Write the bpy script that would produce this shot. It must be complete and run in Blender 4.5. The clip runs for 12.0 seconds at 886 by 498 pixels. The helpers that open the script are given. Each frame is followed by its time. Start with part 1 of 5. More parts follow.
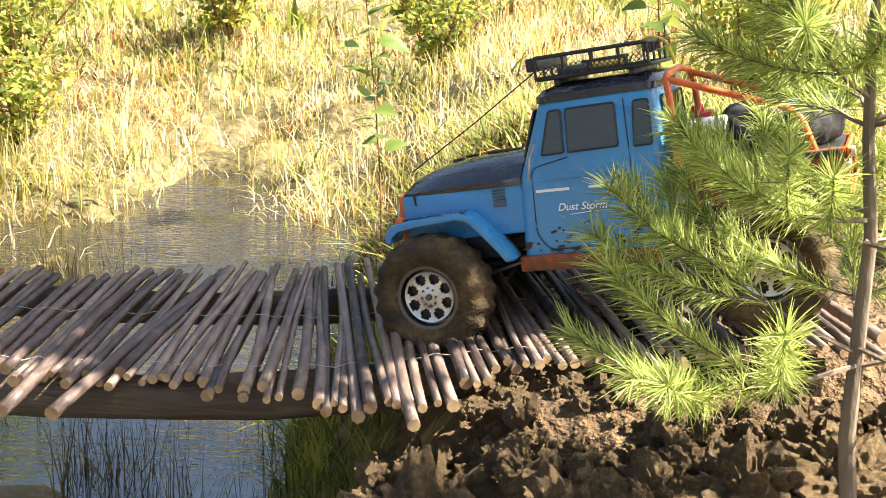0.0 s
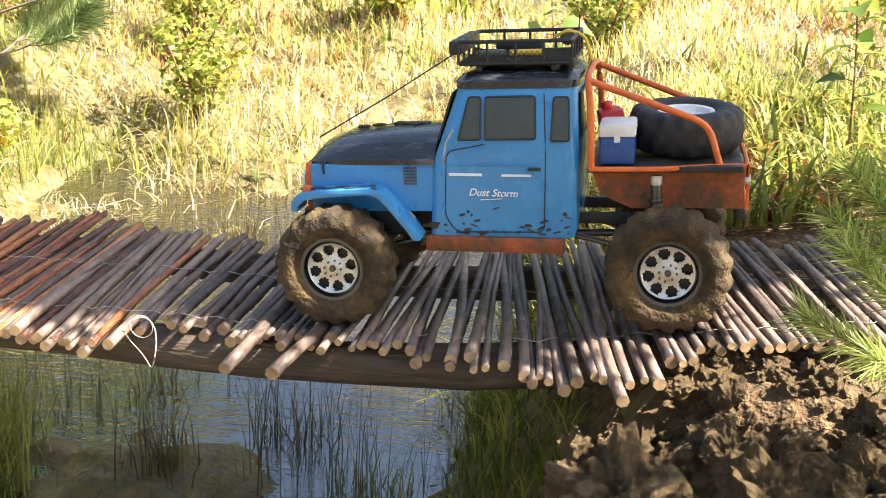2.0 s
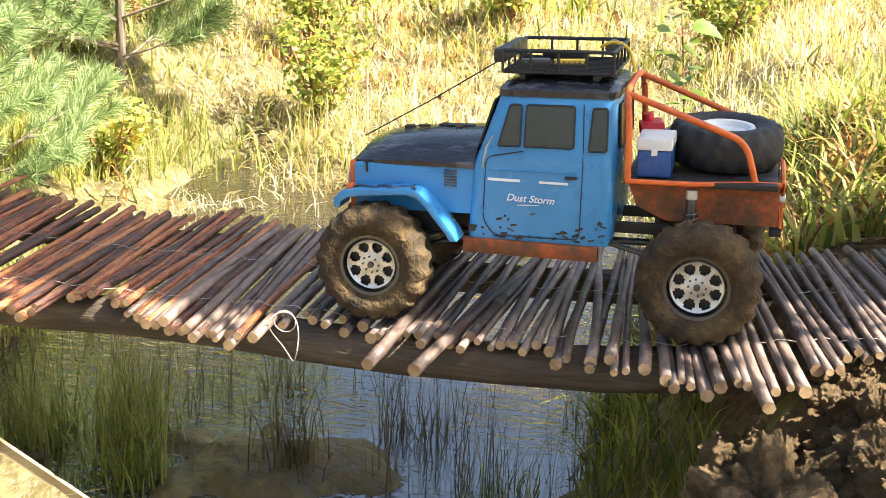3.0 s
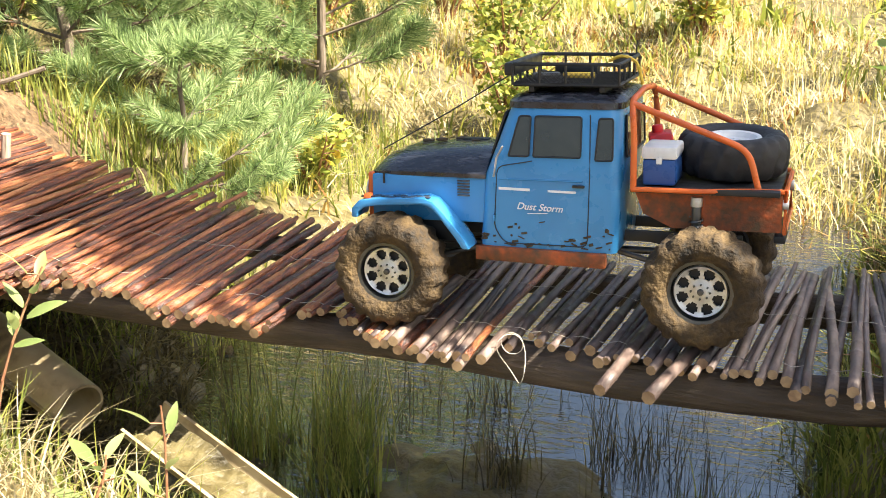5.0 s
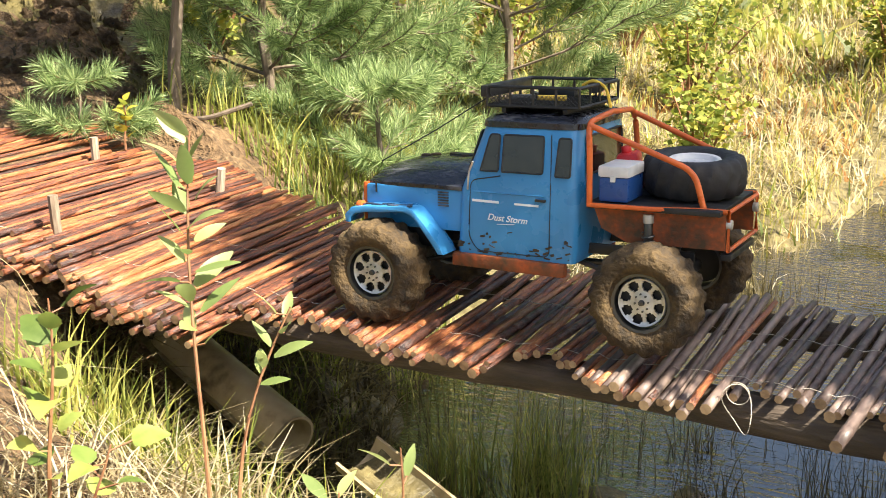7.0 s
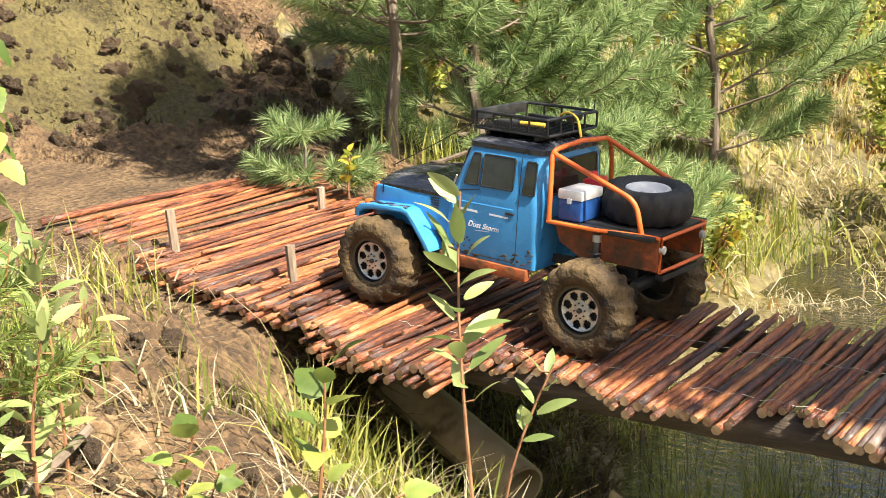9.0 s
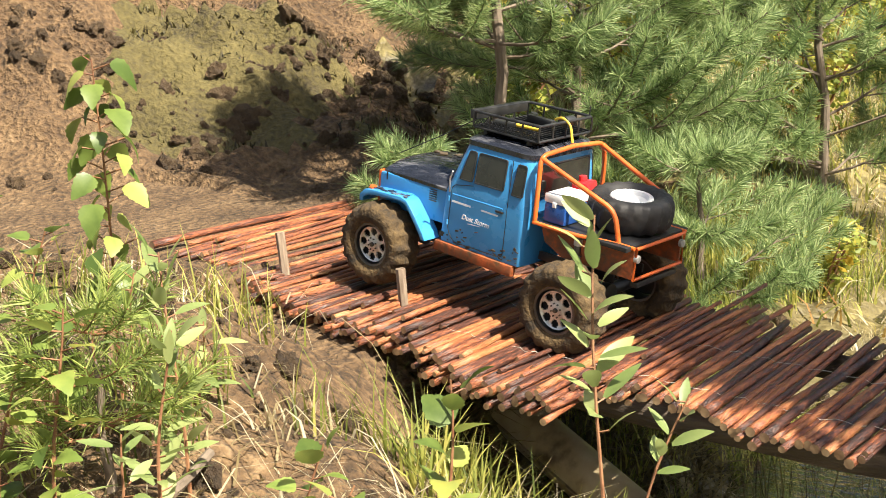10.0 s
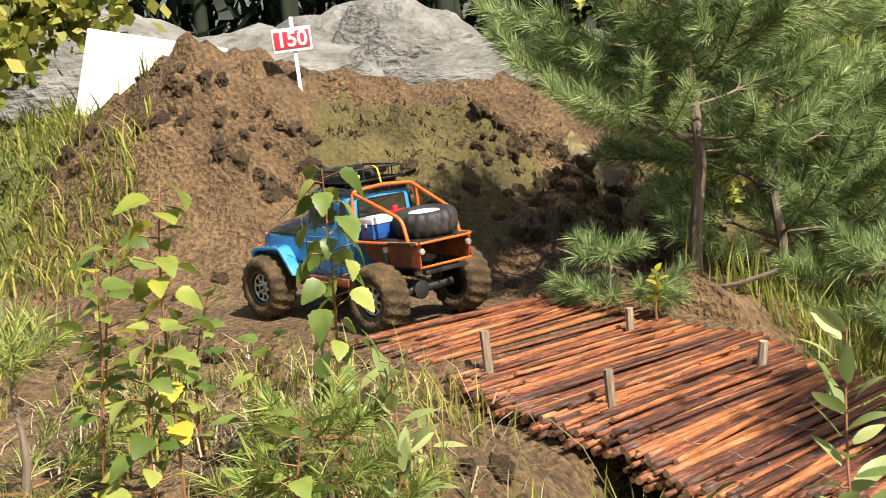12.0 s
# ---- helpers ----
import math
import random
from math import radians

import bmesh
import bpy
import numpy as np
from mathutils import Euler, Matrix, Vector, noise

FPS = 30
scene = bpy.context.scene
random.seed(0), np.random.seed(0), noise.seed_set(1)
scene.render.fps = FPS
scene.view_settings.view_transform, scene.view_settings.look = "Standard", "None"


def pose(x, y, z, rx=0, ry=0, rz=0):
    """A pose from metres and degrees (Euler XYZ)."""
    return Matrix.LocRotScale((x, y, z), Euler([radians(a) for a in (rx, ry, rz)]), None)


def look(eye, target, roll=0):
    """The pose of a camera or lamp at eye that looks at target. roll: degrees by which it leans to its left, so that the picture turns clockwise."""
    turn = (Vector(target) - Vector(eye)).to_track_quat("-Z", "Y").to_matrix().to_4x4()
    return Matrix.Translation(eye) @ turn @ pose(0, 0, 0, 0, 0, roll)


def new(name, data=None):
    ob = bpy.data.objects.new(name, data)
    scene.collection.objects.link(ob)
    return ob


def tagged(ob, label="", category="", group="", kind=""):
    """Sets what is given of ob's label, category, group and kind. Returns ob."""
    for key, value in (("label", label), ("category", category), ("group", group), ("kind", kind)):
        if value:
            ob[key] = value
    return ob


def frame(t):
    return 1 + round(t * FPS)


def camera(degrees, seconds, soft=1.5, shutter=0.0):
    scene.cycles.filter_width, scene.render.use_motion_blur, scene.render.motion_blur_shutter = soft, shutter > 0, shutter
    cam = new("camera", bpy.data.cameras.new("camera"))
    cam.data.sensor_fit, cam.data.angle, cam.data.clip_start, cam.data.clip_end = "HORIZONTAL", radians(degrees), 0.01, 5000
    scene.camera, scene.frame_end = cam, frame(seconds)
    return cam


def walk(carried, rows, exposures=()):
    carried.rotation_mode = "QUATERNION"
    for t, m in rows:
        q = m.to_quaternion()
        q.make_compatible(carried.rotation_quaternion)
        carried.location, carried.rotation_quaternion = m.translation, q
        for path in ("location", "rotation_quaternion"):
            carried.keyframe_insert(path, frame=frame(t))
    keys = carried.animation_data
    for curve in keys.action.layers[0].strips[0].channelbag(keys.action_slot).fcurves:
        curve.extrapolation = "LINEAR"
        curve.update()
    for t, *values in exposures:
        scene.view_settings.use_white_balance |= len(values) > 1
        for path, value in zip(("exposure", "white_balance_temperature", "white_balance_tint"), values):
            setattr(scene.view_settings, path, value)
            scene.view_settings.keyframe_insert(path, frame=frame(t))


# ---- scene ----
cam = camera(40.0, 12.0, soft=0.8, shutter=0.2)
PATH = [
    (0.0, (-0.1183, 0.3437, 0.7962), (-0.1613, 2.2597, 0.2245), 2.16),
    (0.5, (-0.1293, 0.3413, 0.7949), (-0.2133, 2.2532, 0.2138), 1.92),
    (1.0, (-0.1440, 0.3365, 0.7935), (-0.2839, 2.2409, 0.1991), 1.59),
    (1.5, (-0.1623, 0.3267, 0.7930), (-0.3582, 2.2243, 0.1924), 1.97),
    (2.0, (-0.1830, 0.3145, 0.7937), (-0.4500, 2.2019, 0.1884), 2.07),
    (2.5, (-0.2013, 0.3047, 0.7933), (-0.5552, 2.1766, 0.1845), 1.99),
    (3.0, (-0.2208, 0.2986, 0.7930), (-0.6507, 2.1554, 0.1866), 1.70),
    (3.2, (-0.2281, 0.2962, 0.7917), (-0.6861, 2.1464, 0.1858), 1.64),
    (5.0, (-0.2818, 0.2872, 0.8035), (-0.9786, 2.0653, 0.2097), -0.03),
    (5.5, (-0.2989, 0.2833, 0.8082), (-1.0560, 2.0396, 0.2232), -0.25),
    (6.0, (-0.3172, 0.2772, 0.8092), (-1.1371, 2.0094, 0.2373), -0.37),
    (6.5, (-0.3318, 0.2721, 0.8126), (-1.2101, 1.9797, 0.2534), -0.65),
    (8.5, (-0.3916, 0.2345, 0.8342), (-1.5147, 1.8128, 0.3365), -2.49),
    (9.0, (-0.4050, 0.2246, 0.8374), (-1.5919, 1.7626, 0.3621), -2.91),
    (9.5, (-0.4246, 0.2209, 0.8385), (-1.6696, 1.7182, 0.3824), -2.64),
    (10.0, (-0.4465, 0.2199, 0.8348), (-1.7485, 1.6759, 0.4049), -3.58),
    (10.5, (-0.4587, 0.2173, 0.8383), (-1.8139, 1.6314, 0.4336), -3.62),
    (11.0, (-0.4721, 0.2110, 0.8429), (-1.8871, 1.5787, 0.4863), -3.96),
    (11.5, (-0.4770, 0.2019, 0.8535), (-1.9418, 1.5276, 0.5421), -4.91),
    (12.0, (-0.4917, 0.1872, 0.8565), (-1.9975, 1.4751, 0.5855), -4.87),
]
walk(cam, [(t, look(eye, target, roll)) for t, eye, target, roll in PATH],
     exposures=[(0.0, 2.35), (3.0, 2.55), (6.5, 2.05), (8.5, 1.8), (10.5, 1.4), (12.0, 1.06)])

# ---- sky and sun ----
SUN_EL, SUN_DIR = radians(50), Vector((0.998, -0.06, 0.0)).normalized()
world = bpy.data.worlds.new("sky")
scene.world = world
world.use_nodes = True
wn = world.node_tree.nodes
sky = wn.new("ShaderNodeTexSky")
sky.sky_type, sky.sun_disc = "NISHITA", False
sky.air_density, sky.dust_density = 1.2, 4.0
sky.sun_elevation, sky.sun_rotation = SUN_EL, math.atan2(SUN_DIR.x, SUN_DIR.y)
world.node_tree.links.new(sky.outputs["Color"], wn["Background"].inputs["Color"])
wn["Background"].inputs["Strength"].default_value = 0.056
sun_data = bpy.data.lights.new("sun", "SUN")
sun_data.energy, sun_data.angle, sun_data.color = 5.0, radians(0.6), (1.0, 0.92, 0.76)
sun = new("sun", sun_data)
sun.matrix_basis = look((0, 0, 10), Vector((0, 0, 10)) - Vector((SUN_DIR.x * math.cos(SUN_EL), SUN_DIR.y * math.cos(SUN_EL), math.sin(SUN_EL))))
# ---- materials ----
def mat(name, rough=0.6, metal=0.0, **kw):
    m = bpy.data.materials.new(name)
    m.use_nodes = True
    b = m.node_tree.nodes["Principled BSDF"]
    b.inputs["Roughness"].default_value = rough
    b.inputs["Metallic"].default_value = metal
    for k, v in kw.items():
        b.inputs[k.replace("_", " ")].default_value = v
    return m


def ramp_mat(name, stops, scale=8.0, detail=6.0, rough=0.6, metal=0.0, bump=0.3, bump_scale=60.0, dist=0.002,
             rand=0.0, island=0.0, stretch=None, rough_var=0.15, fine=0.35, **kw):
    """Noise at two scales drives a colour ramp; a finer noise drives bump and roughness."""
    m = mat(name, rough, metal, **kw)
    nt = m.node_tree
    N, L = nt.nodes, nt.links
    b = N["Principled BSDF"]
    tc = N.new("ShaderNodeTexCoord")
    src = tc.outputs["Object"]
    if stretch:
        mp = N.new("ShaderNodeMapping")
        mp.inputs["Scale"].default_value = stretch
        L.new(src, mp.inputs["Vector"])
        src = mp.outputs["Vector"]
    n1 = N.new("ShaderNodeTexNoise")
    n1.inputs["Scale"].default_value = scale
    n1.inputs["Detail"].default_value = detail
    n2 = N.new("ShaderNodeTexNoise")
    n2.inputs["Scale"].default_value = bump_scale
    n2.inputs["Detail"].default_value = 5.0
    L.new(src, n1.inputs["Vector"])
    L.new(src, n2.inputs["Vector"])
    add = N.new("ShaderNodeMix")
    add.data_type = "FLOAT"
    add.inputs[0].default_value = fine
    L.new(n1.outputs["Fac"], add.inputs[2])
    L.new(n2.outputs["Fac"], add.inputs[3])
    fac = add.outputs[0]
    if rand or island:
        if rand:
            oi = N.new("ShaderNodeObjectInfo")
            rnd = oi.outputs["Random"]
        else:
            ge = N.new("ShaderNodeNewGeometry")
            rnd = ge.outputs["Random Per Island"]
        ma = N.new("ShaderNodeMath")
        ma.operation = "MULTIPLY_ADD"
        ma.inputs[1].default_value = rand or island
        ma.inputs[2].default_value = -0.5 * (rand or island)
        L.new(rnd, ma.inputs[0])
        m2 = N.new("ShaderNodeMath")
        m2.operation = "ADD"
        L.new(fac, m2.inputs[0])
        L.new(ma.outputs[0], m2.inputs[1])
        fac = m2.outputs[0]
    cr = N.new("ShaderNodeValToRGB")
    el = cr.color_ramp.elements
    while len(el) < len(stops):
        el.new(0.5)
    for e, (p, c) in zip(el, stops):
        e.position = p
        e.color = (*c, 1)
    L.new(fac, cr.inputs["Fac"])
    L.new(cr.outputs["Color"], b.inputs["Base Color"])
    if rough_var:
        mr = N.new("ShaderNodeMapRange")
        mr.inputs["To Min"].default_value = max(0.02, rough - rough_var)
        mr.inputs["To Max"].default_value = min(1.0, rough + rough_var)
        mr.inputs["From Min"].default_value = 0.3
        mr.inputs["From Max"].default_value = 0.7
        L.new(n2.outputs["Fac"], mr.inputs["Value"])
        L.new(mr.outputs["Result"], b.inputs["Roughness"])
    if bump:
        bp = N.new("ShaderNodeBump")
        bp.inputs["Strength"].default_value = bump
        bp.inputs["Distance"].default_value = dist
        L.new(n2.outputs["Fac"], bp.inputs["Height"])
        L.new(bp.outputs["Normal"], b.inputs["Normal"])
    return m


def leafy(m, amount=0.35):
    """Thin leaves let some light through: mix in a translucent lobe with the same colour."""
    nt = m.node_tree
    N, L = nt.nodes, nt.links
    b = N["Principled BSDF"]
    out = N["Material Output"]
    tr = N.new("ShaderNodeBsdfTranslucent")
    src = b.inputs["Base Color"].links[0].from_socket
    L.new(src, tr.inputs["Color"])
    mx = N.new("ShaderNodeMixShader")
    mx.inputs["Fac"].default_value = amount
    L.new(b.outputs["BSDF"], mx.inputs[1])
    L.new(tr.outputs["BSDF"], mx.inputs[2])
    L.new(mx.outputs["Shader"], out.inputs["Surface"])
    return m


M_STICK = ramp_mat("stick_bark", [(0.26, (0.028, 0.016, 0.014)), (0.42, (0.09, 0.032, 0.02)), (0.54, (0.24, 0.075, 0.03)), (0.7, (0.38, 0.15, 0.055)), (0.88, (0.46, 0.29, 0.14))],
                   scale=14, stretch=(6, 0.7, 6), rand=0.36, rough=0.5, bump=0.9, bump_scale=55, dist=0.0022, fine=0.5)
M_STICKGREY = ramp_mat("grey_stick_bark", [(0.24, (0.026, 0.019, 0.018)), (0.42, (0.08, 0.054, 0.046)), (0.6, (0.15, 0.105, 0.088)), (0.8, (0.27, 0.2, 0.16))],
                       scale=14, stretch=(6, 0.7, 6), rand=0.4, rough=0.55, bump=0.5, bump_scale=40, dist=0.0015)
M_CUT = ramp_mat("cut_wood_end", [(0.3, (0.2, 0.12, 0.065)), (0.7, (0.46, 0.31, 0.17))], scale=90, rough=0.7, rand=0.3)
M_LOG = ramp_mat("dark_log_bark", [(0.3, (0.026, 0.019, 0.014)), (0.55, (0.085, 0.062, 0.045)), (0.8, (0.18, 0.14, 0.105))], scale=9, stretch=(1, 6, 6), rough=0.75, bump=0.8, bump_scale=30, dist=0.006)
M_WIRE = mat("twine", 0.6, 0.0, Base_Color=(0.42, 0.38, 0.32, 1))
M_MUD = ramp_mat("clod_soil", [(0.25, (0.1, 0.062, 0.028)), (0.5, (0.25, 0.16, 0.072)), (0.75, (0.42, 0.29, 0.15))], scale=10, rough=0.95, bump=1.0, bump_scale=110, dist=0.012, rough_var=0.04)
M_TYREMUD = ramp_mat("muddy_tyre_rubber", [(0.34, (0.014, 0.011, 0.008)), (0.47, (0.052, 0.032, 0.013)), (0.62, (0.11, 0.07, 0.028)), (0.8, (0.22, 0.15, 0.07))], scale=30, rough=0.9, bump=1.0, bump_scale=160, dist=0.004, rough_var=0.08)
M_RUBBER = ramp_mat("black_rubber", [(0.3, (0.012, 0.012, 0.013)), (0.7, (0.035, 0.033, 0.032))], scale=40, rough=0.65, bump=0.3, bump_scale=150)
M_BLUE = ramp_mat("scuffed_blue_paint", [(0.2, (0.03, 0.17, 0.4)), (0.5, (0.045, 0.26, 0.56)), (0.8, (0.07, 0.31, 0.62))], scale=7, rough=0.32, bump=0.08, bump_scale=30, dist=0.001, rough_var=0.14, fine=0.3, Coat_Weight=0.25)
M_BLACK = ramp_mat("worn_black_paint", [(0.35, (0.008, 0.009, 0.012)), (0.54, (0.018, 0.02, 0.028)), (0.62, (0.09, 0.09, 0.1)), (0.75, (0.24, 0.24, 0.25))], scale=16, stretch=(1, 5, 2), rough=0.28, bump=0.15, bump_scale=60, Coat_Weight=0.3)
M_PLASTIC = ramp_mat("black_plastic", [(0.3, (0.008, 0.008, 0.009)), (0.7, (0.025, 0.025, 0.026))], scale=60, rough=0.45, bump=0.1)
M_ORANGE = ramp_mat("orange_paint", [(0.25, (0.42, 0.075, 0.015)), (0.55, (0.7, 0.14, 0.025)), (0.8, (0.78, 0.2, 0.05))], scale=22, rough=0.4, bump=0.1, bump_scale=80, rough_var=0.15)
# Brown stops serve sill mud and the painted-in shade of the bed sides.
M_SILL = ramp_mat("mud_and_shade_orange_paint", [(0.35, (0.07, 0.04, 0.018)), (0.5, (0.22, 0.06, 0.018)), (0.66, (0.5, 0.1, 0.022))], scale=35, rough=0.6, bump=0.6, bump_scale=150)
M_CHROME = ramp_mat("dusty_chrome", [(0.3, (0.45, 0.43, 0.4)), (0.7, (0.85, 0.84, 0.82))], scale=90, rough=0.42, metal=0.7, bump=0.2)
M_STEEL = mat("dark_steel", 0.4, 0.9, Base_Color=(0.12, 0.12, 0.12, 1))
M_GLASS = ramp_mat("smoked_window", [(0.3, (0.012, 0.013, 0.011)), (0.7, (0.035, 0.035, 0.028))], scale=20, rough=0.1, bump=0.0, rough_var=0.06, Coat_Weight=0.5)
M_WHITE = ramp_mat("white_plastic", [(0.3, (0.6, 0.6, 0.6)), (0.7, (0.82, 0.82, 0.81))], scale=30, rough=0.4, bump=0.05)
M_INK = mat("white_lettering", 0.5, 0.0, Base_Color=(0.8, 0.82, 0.84, 1))
M_COOLER = ramp_mat("blue_plastic", [(0.3, (0.012, 0.05, 0.2)), (0.7, (0.022, 0.09, 0.32))], scale=20, rough=0.35, bump=0.05)
M_RED = ramp_mat("red_plastic", [(0.3, (0.45, 0.015, 0.02)), (0.7, (0.62, 0.03, 0.035))], scale=20, rough=0.4, bump=0.05)
M_YELLOW = mat("yellow_strap", 0.6, 0.0, Base_Color=(0.75, 0.5, 0.05, 1))
M_DIRT = ramp_mat("dried_mud_spatter", [(0.3, (0.03, 0.022, 0.014)), (0.7, (0.1, 0.07, 0.04))], scale=80, rough=0.95, bump=0.6)
M_LENS_R = mat("red_lamp_lens", 0.15, 0.0, Base_Color=(0.4, 0.02, 0.02, 1))
M_LENS_W = mat("clear_lamp_lens", 0.1, 0.0, Base_Color=(0.75, 0.77, 0.78, 1))


# ---- mesh helpers ----
def finish(bm, name, material, smooth=True, parent=None, label="", m=None):
    me = bpy.data.meshes.new(name)
    bm.to_mesh(me)
    bm.free()
    if smooth:
        me.polygons.foreach_set("use_smooth", [True] * len(me.polygons))
        me.set_sharp_from_angle(angle=radians(40))
    for x in (material if isinstance(material, (list, tuple)) else [material]):
        me.materials.append(x)
    ob = new(name, me)
    if parent is not None:
        ob.parent = parent
    if m is not None:
        ob.matrix_basis = m
    if label:
        ob["label"] = label
    return ob


def part(name, bm, material, parent, label="", m=None):
    return finish(bm, name, material, True, parent, label, m)


def raw(name, verts, faces, material, parent=None, smooth=True, label=""):
    me = bpy.data.meshes.new(name)
    me.from_pydata([tuple(v) for v in verts], [], faces)
    if smooth:
        me.polygons.foreach_set("use_smooth", [True] * len(me.polygons))
    for x in (material if isinstance(material, (list, tuple)) else [material]):
        me.materials.append(x)
    me.update()
    ob = new(name, me)
    if parent is not None:
        ob.parent = parent
    if label:
        ob["label"] = label
    return ob


def b_box(size, at=(0, 0, 0), bevel=0.0, rot=None, bm=None, seg=2):
    bm2 = bmesh.new()
    bmesh.ops.create_cube(bm2, size=1.0)
    bmesh.ops.scale(bm2, vec=size, verts=bm2.verts)
    if bevel:
        bmesh.ops.bevel(bm2, geom=bm2.edges[:], offset=bevel, segments=seg, profile=0.6, affect="EDGES")
    mm = Matrix.Translation(at)
    if rot:
        mm = mm @ pose(0, 0, 0, *rot)
    bmesh.ops.transform(bm2, matrix=mm, verts=bm2.verts)
    return join(bm, bm2)


def join(bm, bm2):
    if bm is None:
        return bm2
    me = bpy.data.meshes.new("tmp")
    bm2.to_mesh(me)
    bm2.free()
    bm.from_mesh(me)
    bpy.data.meshes.remove(me)
    return bm


def b_cyl(r1, r2, depth, at=(0, 0, 0), rot=(0, 0, 0), seg=16, bevel=0.0, bm=None):
    bm2 = bmesh.new()
    bmesh.ops.create_cone(bm2, cap_ends=True, segments=seg, radius1=r1, radius2=r2, depth=depth)
    if bevel:
        es = [e for e in bm2.edges if len(e.link_faces) == 2 and e.calc_face_angle(0) > 1.0]
        bmesh.ops.bevel(bm2, geom=es, offset=bevel, segments=2, profile=0.6, affect="EDGES")
    bmesh.ops.transform(bm2, matrix=Matrix.Translation(at) @ pose(0, 0, 0, *rot), verts=bm2.verts)
    return join(bm, bm2)


def b_tube(points, r, seg=8, bm=None, taper=None, closed=False):
    """A round tube along a chain of points."""
    bm2 = bmesh.new()
    pts = [Vector(p) for p in points]
    n = len(pts)
    rings = []
    up = Vector((0.13, 0.31, 0.94))
    for i, p in enumerate(pts):
        if closed:
            d = pts[(i + 1) % n] - pts[i - 1]
        else:
            d = pts[min(i + 1, n - 1)] - pts[max(i - 1, 0)]
        d.normalize()
        a = d.cross(up)
        if a.length < 0.05:
            a = d.cross(Vector((1, 0, 0)))
        a.normalize()
        c = d.cross(a)
        rr = r if taper is None else r * taper[i]
        rings.append([bm2.verts.new(p + rr * (math.cos(t) * a + math.sin(t) * c)) for t in [2 * math.pi * k / seg for k in range(seg)]])
    m = n if closed else n - 1
    for i in range(m):
        A, B = rings[i], rings[(i + 1) % n]
        for k in range(seg):
            bm2.faces.new((A[k], A[(k + 1) % seg], B[(k + 1) % seg], B[k]))
    if not closed:
        bm2.faces.new(rings[0][::-1])
        bm2.faces.new(rings[-1])
    bmesh.ops.recalc_face_normals(bm2, faces=bm2.faces)
    return join(bm, bm2)


def bend(points, r=0.02, n=4):
    """Rounds the corners of a chain of points."""
    pts = [Vector(p) for p in points]
    out = [pts[0]]
    for a, b, c in zip(pts, pts[1:], pts[2:]):
        u, v = (a - b), (c - b)
        k = min(r, 0.45 * u.length, 0.45 * v.length)
        p, q = b + u.normalized() * k, b + v.normalized() * k
        for i in range(n + 1):
            t = i / n
            out.append(p * (1 - t) ** 2 + b * 2 * t * (1 - t) + q * t * t)
    out.append(pts[-1])
    return out


def b_extrude(outline, y0, y1, bevel=0.0, bm=None):
    """A closed x-z outline extruded from y0 to y1."""
    bm2 = bmesh.new()
    A = [bm2.verts.new((x, y0, z)) for x, z in outline]
    B = [bm2.verts.new((x, y1, z)) for x, z in outline]
    n = len(A)
    bm2.faces.new(A)
    bm2.faces.new(B[::-1])
    for i in range(n):
        bm2.faces.new((A[i], B[i], B[(i + 1) % n], A[(i + 1) % n]))
    bmesh.ops.recalc_face_normals(bm2, faces=bm2.faces)
    if bevel:
        es = [e for e in bm2.edges if len(e.link_faces) == 2 and e.calc_face_angle(0) > 0.5]
        bmesh.ops.bevel(bm2, geom=es, offset=bevel, segments=2, profile=0.6, affect="EDGES")
    return join(bm, bm2)
# ---- place: ground ----
def sm(v):
    v = np.clip(v, 0, 1)
    return v * v * (3 - 2 * v)


U, V = np.array((-0.759, 0.651)), np.array((0.651, 0.759))     # up the hill track, and across it
EYE_END = np.array((-0.49, 0.19))


def fbm(x, y, s, octaves=4, seed=0.0):
    """Value noise in numpy, for large arrays."""
    out, amp = np.zeros_like(x), 1.0
    for o in range(octaves):
        k = s * 2 ** o
        xi, yi = np.floor(x * k), np.floor(y * k)
        fx, fy = x * k - xi, y * k - yi
        fx, fy = fx * fx * (3 - 2 * fx), fy * fy * (3 - 2 * fy)

        def h(a, b):
            q = np.sin(a * 127.1 + b * 311.7 + seed * 17.3 + o * 7.7) * 43758.5453
            return q - np.floor(q)
        v = (h(xi, yi) * (1 - fx) + h(xi + 1, yi) * fx) * (1 - fy) + (h(xi, yi + 1) * (1 - fx) + h(xi + 1, yi + 1) * fx) * fy
        out += amp * (v - 0.5)
        amp *= 0.5
    return out


def regions(x, y):
    left = sm((-x - 1.15 - 0.12 * (y - 1.6)) / 0.75) * (1 - 0.45 * sm((y - 2.1) / 0.8) * sm((x + 3.2) / 1.0))
    near = 0.66 * sm((1.44 - y) / 0.4) * sm((-0.55 - x) / 0.5)
    front = 0.6 * sm((1.15 - y) / 0.5)
    right = 0.93 * sm((x + 0.44) / 0.46) * (1 - 0.3 * sm((y - 2.3) / 0.9)) * (1 - 0.42 * sm((1.44 - y) / 0.25))
    land = 1 - (1 - left) * (1 - near) * (1 - front) * (1 - right)
    u = (x - EYE_END[0]) * U[0] + (y - EYE_END[1]) * U[1]
    v = (x - EYE_END[0]) * V[0] + (y - EYE_END[1]) * V[1]
    hill = sm((u - 2.62 - 0.25 * np.abs(v - 0.1)) / 0.85) * sm((1.35 - v) / 0.7) * sm((v + 3.2) / 1.2)
    mound = np.exp(-((u - 3.35) / 0.4) ** 2 - ((v + 0.62) / 0.38) ** 2)
    return left, near, front, right, land, hill, mound, u, v


